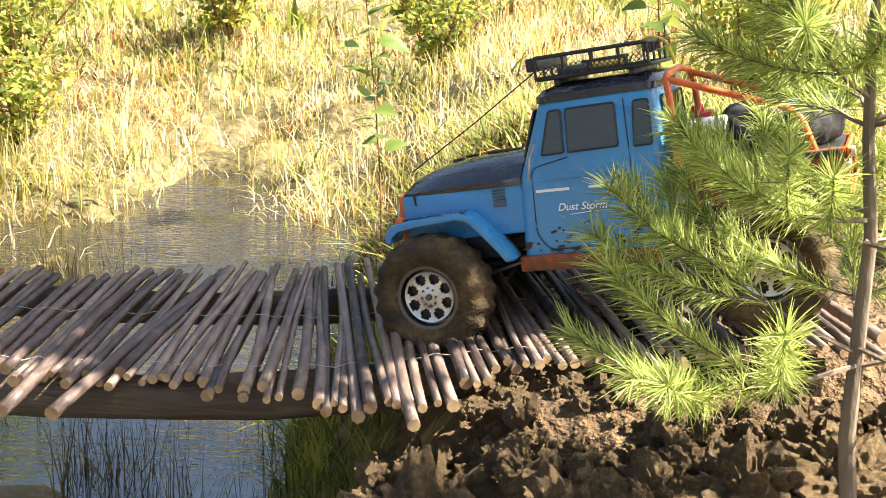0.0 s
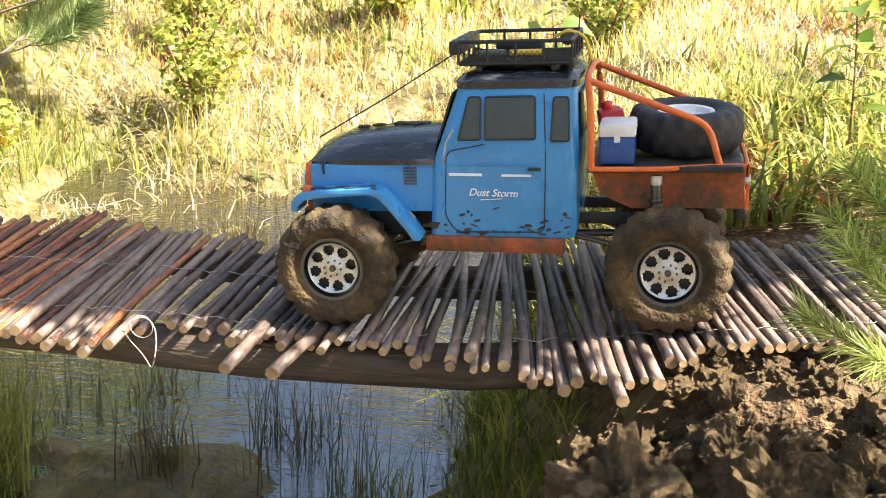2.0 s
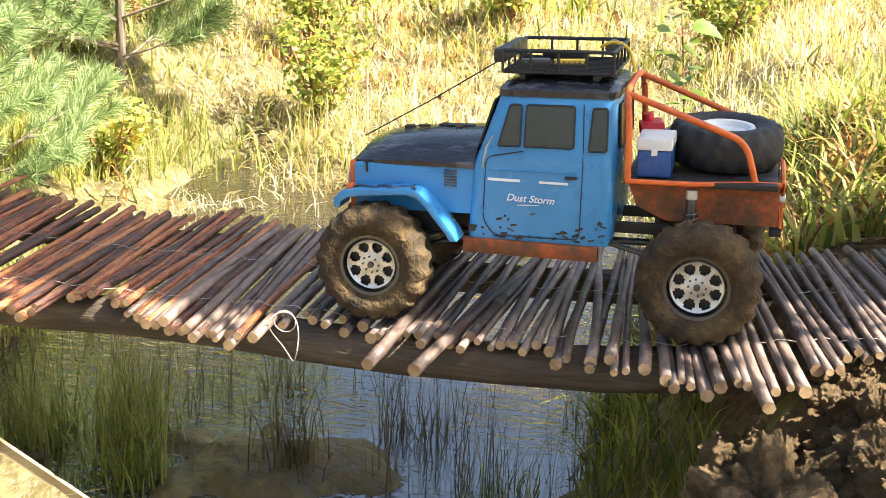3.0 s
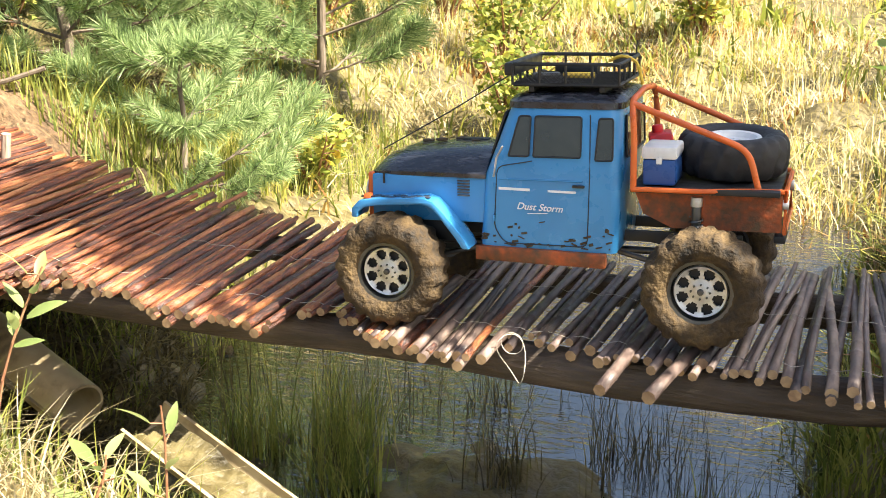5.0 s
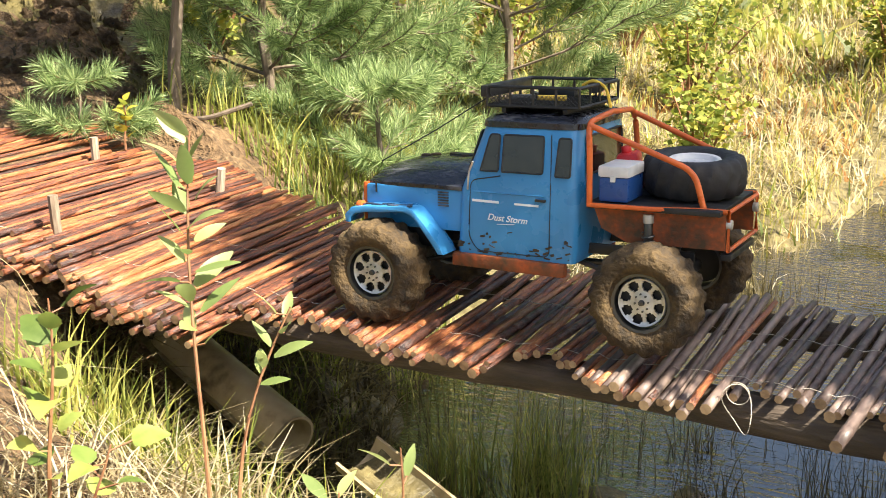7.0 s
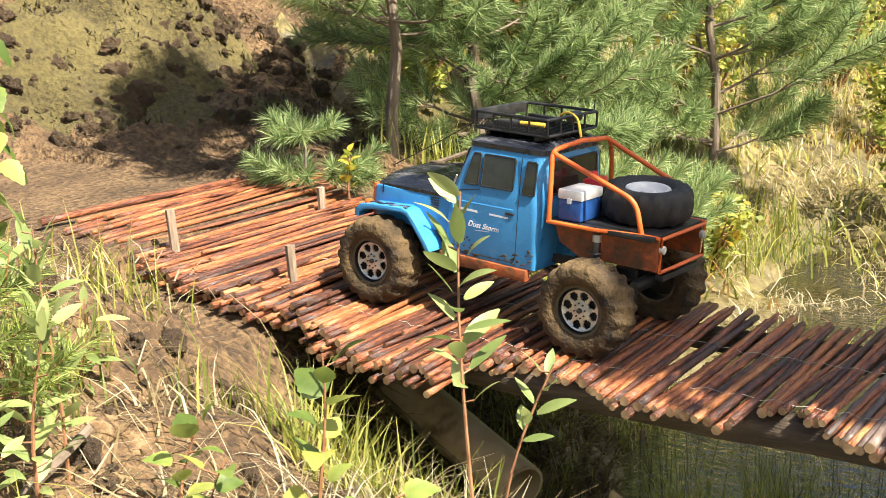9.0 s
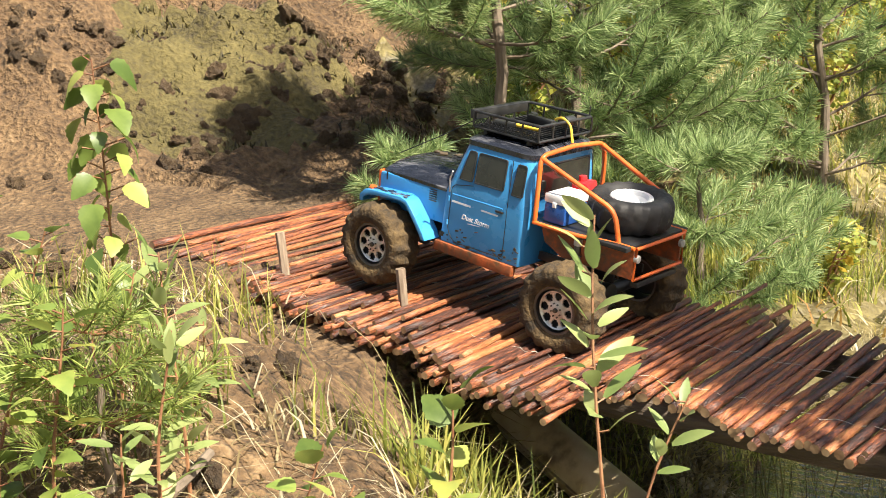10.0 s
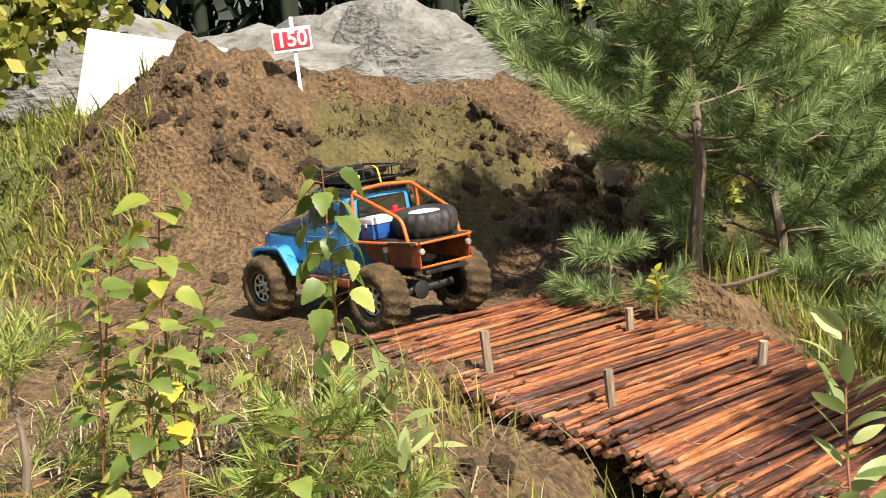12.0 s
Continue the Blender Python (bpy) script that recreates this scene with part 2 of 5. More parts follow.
def ground(x, y, fine=True):
    x, y = np.asarray(x, float), np.asarray(y, float)
    left, near, front, right, land, hill, mound, u, v = regions(x, y)
    marsh = -0.075 + 0.105 * np.clip(y - 2.55, 0, 1.2) + 0.11 * np.clip(y - 3.75, 0, 8) + 0.05 * np.clip(y - 8, 0, 40) * 0.4
    marsh = marsh + 0.055 * sm((1.92 - y) / 0.2)
    channel = np.exp(-((x + 0.75 + 0.12 * (y - 3)) / 0.16) ** 2) * sm((4.6 - y) / 1.0) * sm((y - 2.2) / 0.5)
    marsh = marsh - 0.07 * channel
    z = marsh + land * (0.43 - marsh) * 1.0
    far = np.clip(u - 4.2, 0, 60) * 0.012
    z = z + hill * (0.36 + far) + 0.25 * mound
    if fine:
        dry = np.clip(land * 1.2 - 0.1, 0, 1)
        track = np.exp(-((y - 1.57) / 0.17) ** 2) * sm((-x - 1.7) / 0.3)
        rough = dry * (1 - 0.75 * track)
        z = z + rough * (0.05 * fbm(x, y, 3.0, 3, 1) + 0.035 * fbm(x, y, 11.0, 5, 2) * (1 + 2.8 * hill + 0.8 * mound) + 0.012 * fbm(x, y, 45.0, 3, 4))
        z = z + (1 - dry) * (0.1 * fbm(x, y, 4.0, 4, 3) + 0.02 * fbm(x, y, 22.0, 3, 6))
    return z


def gz(x, y):
    return float(ground(np.array([x]), np.array([y]))[0])


NEAR = ((-0.3, 1.36), (0.0, 1.40), (0.08, 1.40), (0.15, 1.33), (0.20, 1.345), (0.26, 1.365), (0.33, 1.392), (0.40, 1.413), (0.45, 1.408), (0.58, 1.425), (0.66, 1.455),
        (0.675, 1.388), (0.79, 1.39), (0.83, 1.43), (0.87, 1.455), (0.91, 1.45), (0.92, 1.388), (0.99, 1.376), (1.08, 1.37), (1.085, 1.40), (1.14, 1.402), (1.23, 1.418), (1.275, 1.39),
        (1.28, 1.318), (1.40, 1.312), (1.47, 1.335), (1.57, 1.377), (1.60, 1.35), (1.74, 1.35), (1.83, 1.363), (1.9, 1.372), (2.08, 1.38))
FAR = ((-0.3, 1.69), (0.0, 1.70), (0.07, 1.715), (0.14, 1.735), (0.27, 1.775), (0.40, 1.80), (0.50, 1.755), (0.61, 1.735), (0.68, 1.775), (0.72, 1.742), (0.86, 1.80), (0.93, 1.765),
       (1.23, 1.77), (1.39, 1.772), (1.42, 1.85), (1.56, 1.86), (1.69, 1.905), (1.76, 1.87), (1.91, 1.88), (2.05, 1.96), (2.1, 1.97))


def near_edge(x):
    return float(np.interp(-x, [p[0] for p in NEAR], [p[1] for p in NEAR]))


def far_edge(x):
    return float(np.interp(-x, [p[0] for p in FAR], [p[1] for p in FAR]))


def deck_z(x):
    return float(np.interp(-x, [-0.35, -0.17, 0.0, 0.12, 0.25, 0.5, 0.8, 1.0, 1.25, 1.42, 1.58, 1.7, 1.85, 2.0, 2.2], [0.43, 0.408, 0.376, 0.36, 0.339, 0.328, 0.325, 0.327, 0.342, 0.352, 0.372, 0.388, 0.402, 0.43, 0.43]))


def build_ground():
    n = 460
    s = np.linspace(-1, 1, n)
    gx = -1.15 + 0.62 * np.sinh(s * 5.2) * 0.72
    gy = 1.75 + 0.62 * np.sinh(s * 5.2) * 0.72
    X, Y = np.meshgrid(gx, gy)
    Z = ground(X, Y)
    # keep the soil under the deck and the wheels
    inside = (X < 0.3) & (X > -2.02)
    D = np.interp(-X, [-0.35, -0.17, 0.0, 0.12, 0.25, 0.5, 0.8, 1.0, 1.25, 1.42, 1.58, 1.7, 1.85, 2.0, 2.2], [0.43, 0.408, 0.376, 0.36, 0.339, 0.328, 0.325, 0.327, 0.342, 0.352, 0.372, 0.388, 0.402, 0.43, 0.43]) - 0.03
    corr = inside & (Y > 1.24) & (Y < 2.02)
    Z = np.where(corr, np.minimum(Z, D), Z)
    wheel = (X < -1.9) & (X > -2.75) & (np.abs(Y - 1.57) < 0.24)
    Z = np.where(wheel, 0.428 + 0.25 * (np.clip(Z, 0.38, 0.46) - 0.43), Z)
    verts = np.stack([X.ravel(), Y.ravel(), Z.ravel()], 1)
    idx = np.arange(n * n).reshape(n, n)
    faces = np.stack([idx[:-1, :-1].ravel(), idx[:-1, 1:].ravel(), idx[1:, 1:].ravel(), idx[1:, :-1].ravel()], 1)
    ob = raw("ground", verts, faces.tolist(), [M_SOIL, M_MARSH, M_MOSS, M_GRASSFLOOR])
    left, near, front, right, land, hill, mound, u, v = regions(X, Y)
    q = fbm(X, Y, 5.0, 4, 9)
    kind = np.where((land + 0.5 * q > 0.62) | ((land > 0.2) & (Y < 1.5) & (X < -1.1)), 0, 1)
    kind = np.where((hill > 0.12) & (hill < 0.93) & (v > -0.35) & (v < 1.5) & (q > -0.22), 2, kind)
    kind = np.where((X < -2.0) & (Y > 2.6) & (v > 1.2), 3, kind)
    kind = np.where((v < -1.1) & (u > 1.5), 3, kind)
    kind = np.where(u > 6.0, 3, kind)
    kind = np.where((Y > 5.0) & (v > 2.0), 1, kind)
    ob.data.polygons.foreach_set("material_index", kind[:-1, :-1].ravel().astype(np.int32))
    tagged(ob, "bare brown soil, mossy bank and wet marsh ground", "ground", kind="structure")
    # water sheet
    verts = [(-6, 1.2, 0), (3, 1.2, 0), (3, 6.5, 0), (-6, 6.5, 0)]
    w = raw("water", verts, [(0, 1, 2, 3)], M_WATER, smooth=False)
    tagged(w, "shallow dark marsh water with ripples and glints", "water", kind="structure")


M_SOIL = ramp_mat("dry_soil", [(0.3, (0.03, 0.018, 0.009)), (0.46, (0.105, 0.062, 0.03)), (0.6, (0.19, 0.118, 0.058)), (0.76, (0.33, 0.225, 0.125))], scale=7, rough=0.95, bump=1.0, bump_scale=75, dist=0.03, rough_var=0.04, fine=0.6)
M_CRUMB = ramp_mat("soil_crumb", [(0.3, (0.1, 0.06, 0.03)), (0.7, (0.24, 0.155, 0.08))], scale=2, rough=0.95, bump=1.0, bump_scale=9, dist=0.15, rough_var=0.04, rand=0.3)
M_MARSH = ramp_mat("wet_marsh_mud", [(0.3, (0.035, 0.027, 0.012)), (0.55, (0.12, 0.095, 0.035)), (0.75, (0.27, 0.22, 0.08))], scale=5, rough=0.6, bump=1.0, bump_scale=40, dist=0.012, rough_var=0.25, fine=0.5)
M_MOSS = ramp_mat("moss_bank", [(0.3, (0.03, 0.022, 0.01)), (0.5, (0.085, 0.068, 0.022)), (0.7, (0.14, 0.112, 0.04)), (0.85, (0.24, 0.165, 0.085))], scale=7, rough=0.95, bump=1.0, bump_scale=80, dist=0.014, rough_var=0.04, fine=0.5)
M_GRASSFLOOR = ramp_mat("grassy_floor", [(0.3, (0.04, 0.045, 0.014)), (0.6, (0.11, 0.12, 0.035)), (0.8, (0.24, 0.2, 0.09))], scale=4, rough=0.95, bump=1.0, bump_scale=40, dist=0.015, rough_var=0.04, fine=0.5)


def water_material():
    m = mat("marsh_water", 0.03, 0.0, Base_Color=(0.02, 0.014, 0.007, 1), IOR=2.0, Specular_IOR_Level=1.0)
    N, L = m.node_tree.nodes, m.node_tree.links
    tc = N.new("ShaderNodeTexCoord")
    mp = N.new("ShaderNodeMapping")
    mp.inputs["Scale"].default_value = (0.55, 1.9, 1)
    L.new(tc.outputs["Object"], mp.inputs["Vector"])
    fine = N.new("ShaderNodeTexNoise")
    fine.inputs["Scale"].default_value, fine.inputs["Detail"].default_value = 38, 2.5
    fine.inputs["Distortion"].default_value = 0.8
    L.new(mp.outputs["Vector"], fine.inputs["Vector"])
    # wind ruffles some stretches and leaves others calm
    calm = N.new("ShaderNodeTexNoise")
    calm.inputs["Scale"].default_value, calm.inputs["Detail"].default_value = 2.6, 2
    L.new(tc.outputs["Object"], calm.inputs["Vector"])
    mr = N.new("ShaderNodeMapRange")
    mr.inputs["From Min"].default_value, mr.inputs["From Max"].default_value = 0.4, 0.6
    mr.inputs["To Min"].default_value, mr.inputs["To Max"].default_value = 0.15, 1.0
    L.new(calm.outputs["Fac"], mr.inputs["Value"])
    bp = N.new("ShaderNodeBump")
    bp.inputs["Distance"].default_value = 0.009
    L.new(mr.outputs["Result"], bp.inputs["Strength"])
    L.new(fine.outputs["Fac"], bp.inputs["Height"])
    L.new(bp.outputs["Normal"], N["Principled BSDF"].inputs["Normal"])
    return m


M_WATER = water_material()
build_ground()


# ---- the stick bridge ----
def stick_mesh(seed, seg=7, n=13):
    """A crooked debarked stick of unit length along y, radius about 1, with knots and pale cut ends."""
    rnd = random.Random(seed)
    bm = bmesh.new()
    rings = []
    ax, az = rnd.uniform(-0.011, 0.011), rnd.uniform(-0.005, 0.007)
    ph = rnd.uniform(0, 6)
    for i in range(n):
        t = i / (n - 1)
        knot = 0.16 if 0 < i < n - 1 and rnd.random() < 0.3 else 0.0
        r = (1.06 - 0.2 * t) * (1 + knot + 0.05 * rnd.uniform(-1, 1))
        cx, cz = ax * math.sin(3.1 * t + ph) * 1.0, az * math.sin(3.14 * t)
        rings.append((t, r, cx, cz))
        if knot:
            rings[-1] = (t, r - 0.1, cx, cz)
            rings += [(t + 0.006, r, cx, cz), (t + 0.012, r - 0.12, cx, cz)]
    vs = [[bm.verts.new((0.0075 * r * math.cos(a) + cx, t, 0.0075 * r * math.sin(a) + cz)) for a in [2 * math.pi * k / seg for k in range(seg)]] for t, r, cx, cz in rings]
    for A, B in zip(vs, vs[1:]):
        for k in range(seg):
            bm.faces.new((A[k], B[k], B[(k + 1) % seg], A[(k + 1) % seg]))
    f0, f1 = bm.faces.new(vs[0]), bm.faces.new(vs[-1][::-1])
    bmesh.ops.recalc_face_normals(bm, faces=bm.faces)
    me = bpy.data.meshes.new("stick")
    f0.material_index = f1.material_index = 1
    bm.to_mesh(me)
    bm.free()
    me.polygons.foreach_set("use_smooth", [len(p.vertices) == 4 for p in me.polygons])
    return me


def build_bridge():
    bridge = tagged(new("stick_bridge"), "low bridge of thin debarked sticks tied over dark log beams", "bridge")
    rnd = random.Random(11)
    kinds = []
    for k in range(10):
        me = stick_mesh(100 + k)
        me.materials.append(M_STICK)
        me.materials.append(M_CUT)
        me2 = me.copy()
        me2.materials[0] = M_STICKGREY
        kinds.append((me, me2))

    def stick(x, y0, y1, z, r, lean, tilt=0.0):
        warm = sm(np.array((-x - 0.62) / 0.3))
        me = kinds[rnd.randrange(10)][0 if rnd.random() < warm else 1]
        ob = new("stick", me)
        ob.parent = bridge
        dx = lean * (y1 - y0)
        a = Vector((x, y0, z))
        d = Vector((dx, y1 - y0, tilt))
        rot = d.to_track_quat("Y", "Z").to_matrix().to_4x4() @ pose(0, 0, 0, 0, rnd.uniform(0, 360), 0)
        ob.matrix_basis = Matrix.Translation(a) @ rot @ Matrix.Diagonal((r / 0.0075, d.length, r / 0.0075, 1))
        return ob
    x = 0.27
    while x > -2.07:
        warm = x < -0.66
        r = rnd.choice((0.0036, 0.0043, 0.005, 0.0056) if warm else (0.0036, 0.0044, 0.005, 0.006))
        if x < -1.4:
            r *= 0.86
        x -= r * (0.88 if warm else 1.13)
        lean = float(np.interp(-x, [-0.3, 0.0, 0.15, 0.26, 0.4, 0.5, 0.6, 0.7, 0.9, 1.1, 1.5, 1.8, 2.05], [-0.2, -0.2, -0.17, -0.1, 0.03, 0.08, 0.03, -0.05, 0.0, -0.08, -0.03, 0.05, -0.08])) + rnd.uniform(-0.025, 0.025)
        y0 = near_edge(x) + rnd.uniform(-0.012, 0.014) + (0 if warm else 0.014)
        if not warm and rnd.random() < 0.14:
            y0 -= rnd.uniform(0.0, 0.03)
        y1 = far_edge(x + lean * 0.4) + rnd.uniform(-0.014, 0.012)
        z = deck_z(x) - r * 0.9 + rnd.uniform(-0.002, 0.001)
        stick(x, y0, y1, z, r, lean, rnd.uniform(-0.004, 0.005))
        x -= r * (0.88 if warm else 1.13)
        # bundles pile up in layers towards the left bank
        if x < -1.22:
            for layer in range(3 if x < -1.4 else 2):
                if rnd.random() < 0.75:
                    yy = near_edge(x) + rnd.uniform(-0.03, 0.03) + 0.012 * layer
                    stick(x + rnd.uniform(-0.004, 0.004), yy, yy + rnd.uniform(0.3, 0.46), deck_z(x) - 0.013 - 0.009 * layer, rnd.choice((0.0036, 0.0044, 0.005)), lean + rnd.uniform(-0.08, 0.08), 0.004)
            if rnd.random() < 0.35:
                yy = near_edge(x) + rnd.uniform(0.0, 0.1)
                stick(x, yy, yy + rnd.uniform(0.34, 0.46), deck_z(x) + rnd.uniform(0, 0.003), rnd.choice((0.003, 0.0036, 0.0042)), lean + rnd.uniform(-0.1, 0.1), rnd.uniform(-0.002, 0.004))
    # three sticks that jut out over the near beam, and one long rod along the left rim
    for xx, yy, lean, r in ((-0.54, 1.345, 0.1, 0.0062), (-0.478, 1.332, 0.11, 0.0064), (-0.155, 1.305, -0.16, 0.0056)):
        stick(xx, yy, yy + 0.4, deck_z(xx) + 0.001, r, lean, 0.002)
    stick(-2.10, 1.36, 1.99, deck_z(-2.08) + 0.006, 0.0062, -0.03, 0.0)
    # log beams under the deck
    for y0, y1, r in ((1.475, 1.475, 0.0225), (1.73, 1.75, 0.02)):
        pts, tap = [], []
        for k in range(17):
            xx = 0.12 - 1.75 * k / 16
            pts.append((xx, y0 + (y1 - y0) * k / 16 + 0.01 * math.sin(k * 0.9) - 0.05 * max(0, (k - 9) / 7), deck_z(xx) - 0.016 - r))
            tap.append(1.12 - 0.016 * k + 0.05 * math.sin(k * 2.1))
        part("log_beam", b_tube(pts, r, 14, taper=tap), M_LOG, bridge, "dark wet log beam")
    # twine lashing along the sticks
    for yo in (0.055, 0.2):
        for seg in range(11):
            pts = []
            for k in range(13):
                xx = 0.1 - 0.165 * (seg + k / 12)
                yy = float(np.interp(-xx, [0.0, 0.3, 0.7, 1.2, 1.7], [1.40, 1.40, 1.42, 1.40, 1.36])) + yo + 0.006 * math.sin(k * 2.2 + seg)
                pts.append((xx, yy, deck_z(xx) + 0.0002 + 0.0012 * math.sin(k * 3.1)))
            part("twine", b_tube(pts, 0.0004, 4), M_WIRE, bridge, "thin pale twine")
    c = Vector((-0.648, 1.435, deck_z(-0.65)))
    part("twine_loop", b_tube([c + Vector((0.014 * math.cos(a) - 0.006 * math.sin(a), -0.012 + 0.01 * math.sin(2 * a), -0.014 + 0.026 * math.sin(a))) for a in [2 * math.pi * k / 28 for k in range(28)]], 0.0005, 5, closed=True), M_WIRE, bridge, "pale twine loop")
    part("twine_loop", b_tube([c + Vector((0.012 * math.cos(a), -0.015, 0.004 + 0.012 * math.sin(a))) for a in [2 * math.pi * k / 20 for k in range(20)]], 0.0005, 5, closed=True), M_WIRE, bridge, "pale twine loop")
    # stakes driven in along both edges
    for x, y, h, lx in ((-1.63, 1.452, 0.055, -0.003), (-1.855, 1.429, 0.068, -0.008), (-1.85, 1.756, 0.045, 0.0), (-1.60, 1.766, 0.04, 0.012)):
        z = deck_z(x)
        st = finish(b_tube([(x, y, z - 0.12), (x + lx * 0.5, y, z), (x + lx, y, z + h)], 0.0075, 8, taper=[0.8, 1.0, 1.0]), "stake", M_STAKE)
        tagged(st, "weathered wooden stake driven in beside the sticks", "stake", group="stakes along the bridge")


M_STAKE = ramp_mat("weathered_stake", [(0.3, (0.13, 0.09, 0.06)), (0.6, (0.3, 0.23, 0.17)), (0.8, (0.45, 0.36, 0.28))], scale=30, stretch=(4, 4, 0.6), rough=0.8, bump=0.5, rand=0.4)


# ---- clods of soil on the right bank ----
def clod_mesh(seed, sub=3):
    bm = bmesh.new()
    bmesh.ops.create_icosphere(bm, subdivisions=sub, radius=1.0)
    for v in bm.verts:
        p = v.co.copy()
        d = 1 + 0.55 * noise.noise(p * 1.5 + Vector((seed, 0, 0))) + 0.42 * noise.noise(p * 3.3 + Vector((0, seed, 0))) + 0.24 * noise.noise(p * 7 + Vector((0, 0, seed))) + 0.2 * noise.noise(p * 14 + Vector((seed, 0, seed)))
        v.co = p * d
    me = bpy.data.meshes.new("clod")
    bm.to_mesh(me)
    bm.free()
    me.polygons.foreach_set("use_smooth", [False] * len(me.polygons))
    me.materials.append(M_MUD)
    return me


def build_clods():
    rnd = random.Random(21)
    meshes = [clod_mesh(s * 3.7, 3) for s in range(8)]
    crumbs = [me.copy() for me in meshes]
    for me in crumbs:
        me.materials[0] = M_CRUMB
    big = [clod_mesh(50 + s * 3.7, 5) for s in range(4)]
    heap = tagged(new("soil_heap"), "heap of crumbly brown soil clods at the bridge end", "soil heap")

    def clod(x, y, z, r):
        ob = new("clod", big[rnd.randrange(4)] if r > 0.017 else meshes[rnd.randrange(8)])
        ob.parent = heap
        ob.matrix_basis = pose(x, y, z, rnd.uniform(0, 360), rnd.uniform(0, 360), rnd.uniform(0, 360)) @ Matrix.Diagonal((r, r * rnd.uniform(0.75, 1.1), r * rnd.uniform(0.6, 0.9), 1))
    for x, y, z, r in ((-0.15, 1.30, 0.24, 0.058), (-0.10, 1.25, 0.2, 0.055), (-0.19, 1.28, 0.17, 0.045), (-0.06, 1.33, 0.29, 0.04), (-0.02, 1.27, 0.27, 0.05), (0.05, 1.28, 0.29, 0.05), (-0.13, 1.22, 0.13, 0.06), (-0.03, 1.2, 0.2, 0.06), (0.12, 1.27, 0.31, 0.05), (0.2, 1.26, 0.33, 0.05)):
        clod(x, y, z, r)
    for k in range(1100):
        x = rnd.uniform(-0.2, 0.3)
        y = rnd.uniform(1.18, 1.40)
        top = min(0.35, 0.31 + 0.28 * (x + 0.06) if x < 0.05 else 0.345) - 0.6 * max(0, 1.33 - y)
        clod(x, y, top + rnd.uniform(-0.02, 0.012), rnd.choice((0.003, 0.004, 0.004, 0.005, 0.006, 0.007, 0.009, 0.012, 0.016)))
    for k in range(60):
        x = rnd.uniform(-0.12, 0.05)
        clod(x, rnd.uniform(1.36, 1.46), deck_z(x) - 0.028 + rnd.uniform(-0.01, 0.008), rnd.choice((0.006, 0.009, 0.012)))
    # crumbs and stones on the left soil and up the bank
    for k in range(420):
        x, y = rnd.uniform(-2.9, -1.2), rnd.uniform(0.8, 2.6)
        if abs(y - 1.57) < 0.3 and x > -2.75:
            continue
        r = rnd.choice((0.004, 0.006, 0.008, 0.012, 0.018))
        ob = new("clod", crumbs[rnd.randrange(8)])
        ob.parent = heap2
        ob.matrix_basis = pose(x, y, gz(x, y) + r * 0.3, rnd.uniform(0, 360), rnd.uniform(0, 360), 0) @ Matrix.Diagonal((r, r, r * 0.8, 1))
    # broken lip along the top of the bank and the mound
    for k in range(260):
        v = rnd.uniform(-1.15, 0.5)
        u = 3.02 + 0.16 * math.sin(v * 5) + rnd.uniform(-0.1, 0.12) + (0.22 if v < -0.2 else 0)
        x, y = EYE_END + U * u + V * v
        r = rnd.choice((0.006, 0.008, 0.011, 0.015, 0.02, 0.028))
        ob = new("clod", crumbs[rnd.randrange(8)])
        ob.parent = heap2
        ob.matrix_basis = pose(x, y, gz(x, y) - r * 0.3, rnd.uniform(0, 360), rnd.uniform(0, 360), 0) @ Matrix.Diagonal((r, r, r * 0.7, 1))


heap2 = tagged(new("loose_soil"), "loose soil lumps scattered on the bank", "soil")
build_bridge()
build_clods()


# ---- vegetation ----
def blades(name, xs, ys, zs, h, w, lean, material, label, category, rnd_seed=0, seg=3, parent=None, droop=0.35):
    """Many thin tapered blades as one mesh: arrays of root places, heights, widths and leans."""
    rs = np.random.RandomState(rnd_seed)
    n = len(xs)
    az = rs.uniform(0, 2 * np.pi, n)
    side = az + np.pi / 2 + rs.uniform(-0.6, 0.6, n)
    V_, F_ = [], []
    rows = []
    for k in range(seg + 1):
        t = k / seg
        off = lean * h * (t ** 1.8)
        cx = xs + np.cos(az) * off
        cy = ys + np.sin(az) * off
        cz = zs + h * t - droop * lean * h * t ** 3
        ww = w * (1 - t) ** 0.7 if k < seg else w * 0.05
        rows.append((np.stack([cx - np.cos(side) * ww, cy - np.sin(side) * ww, cz], 1), np.stack([cx + np.cos(side) * ww, cy + np.sin(side) * ww, cz], 1)))
    per = 2 * (seg + 1)
    verts = np.empty((n, per, 3))
    for k, (a, b) in enumerate(rows):
        verts[:, 2 * k], verts[:, 2 * k + 1] = a, b
    base = (np.arange(n) * per)[:, None]
    faces = np.concatenate([base + np.array([2 * k, 2 * k + 1, 2 * k + 3, 2 * k + 2]) for k in range(seg)], 0)
    ob = raw(name, verts.reshape(-1, 3), faces.tolist(), material, parent)
    if parent is None:
        tagged(ob, label, category, kind="stuff")
    return ob


def veg(name, stops, **kw):
    return leafy(ramp_mat(name, stops, scale=3, rough=0.55, bump=0.0, rough_var=0.0, island=0.75, fine=0.1, **kw), 0.5)


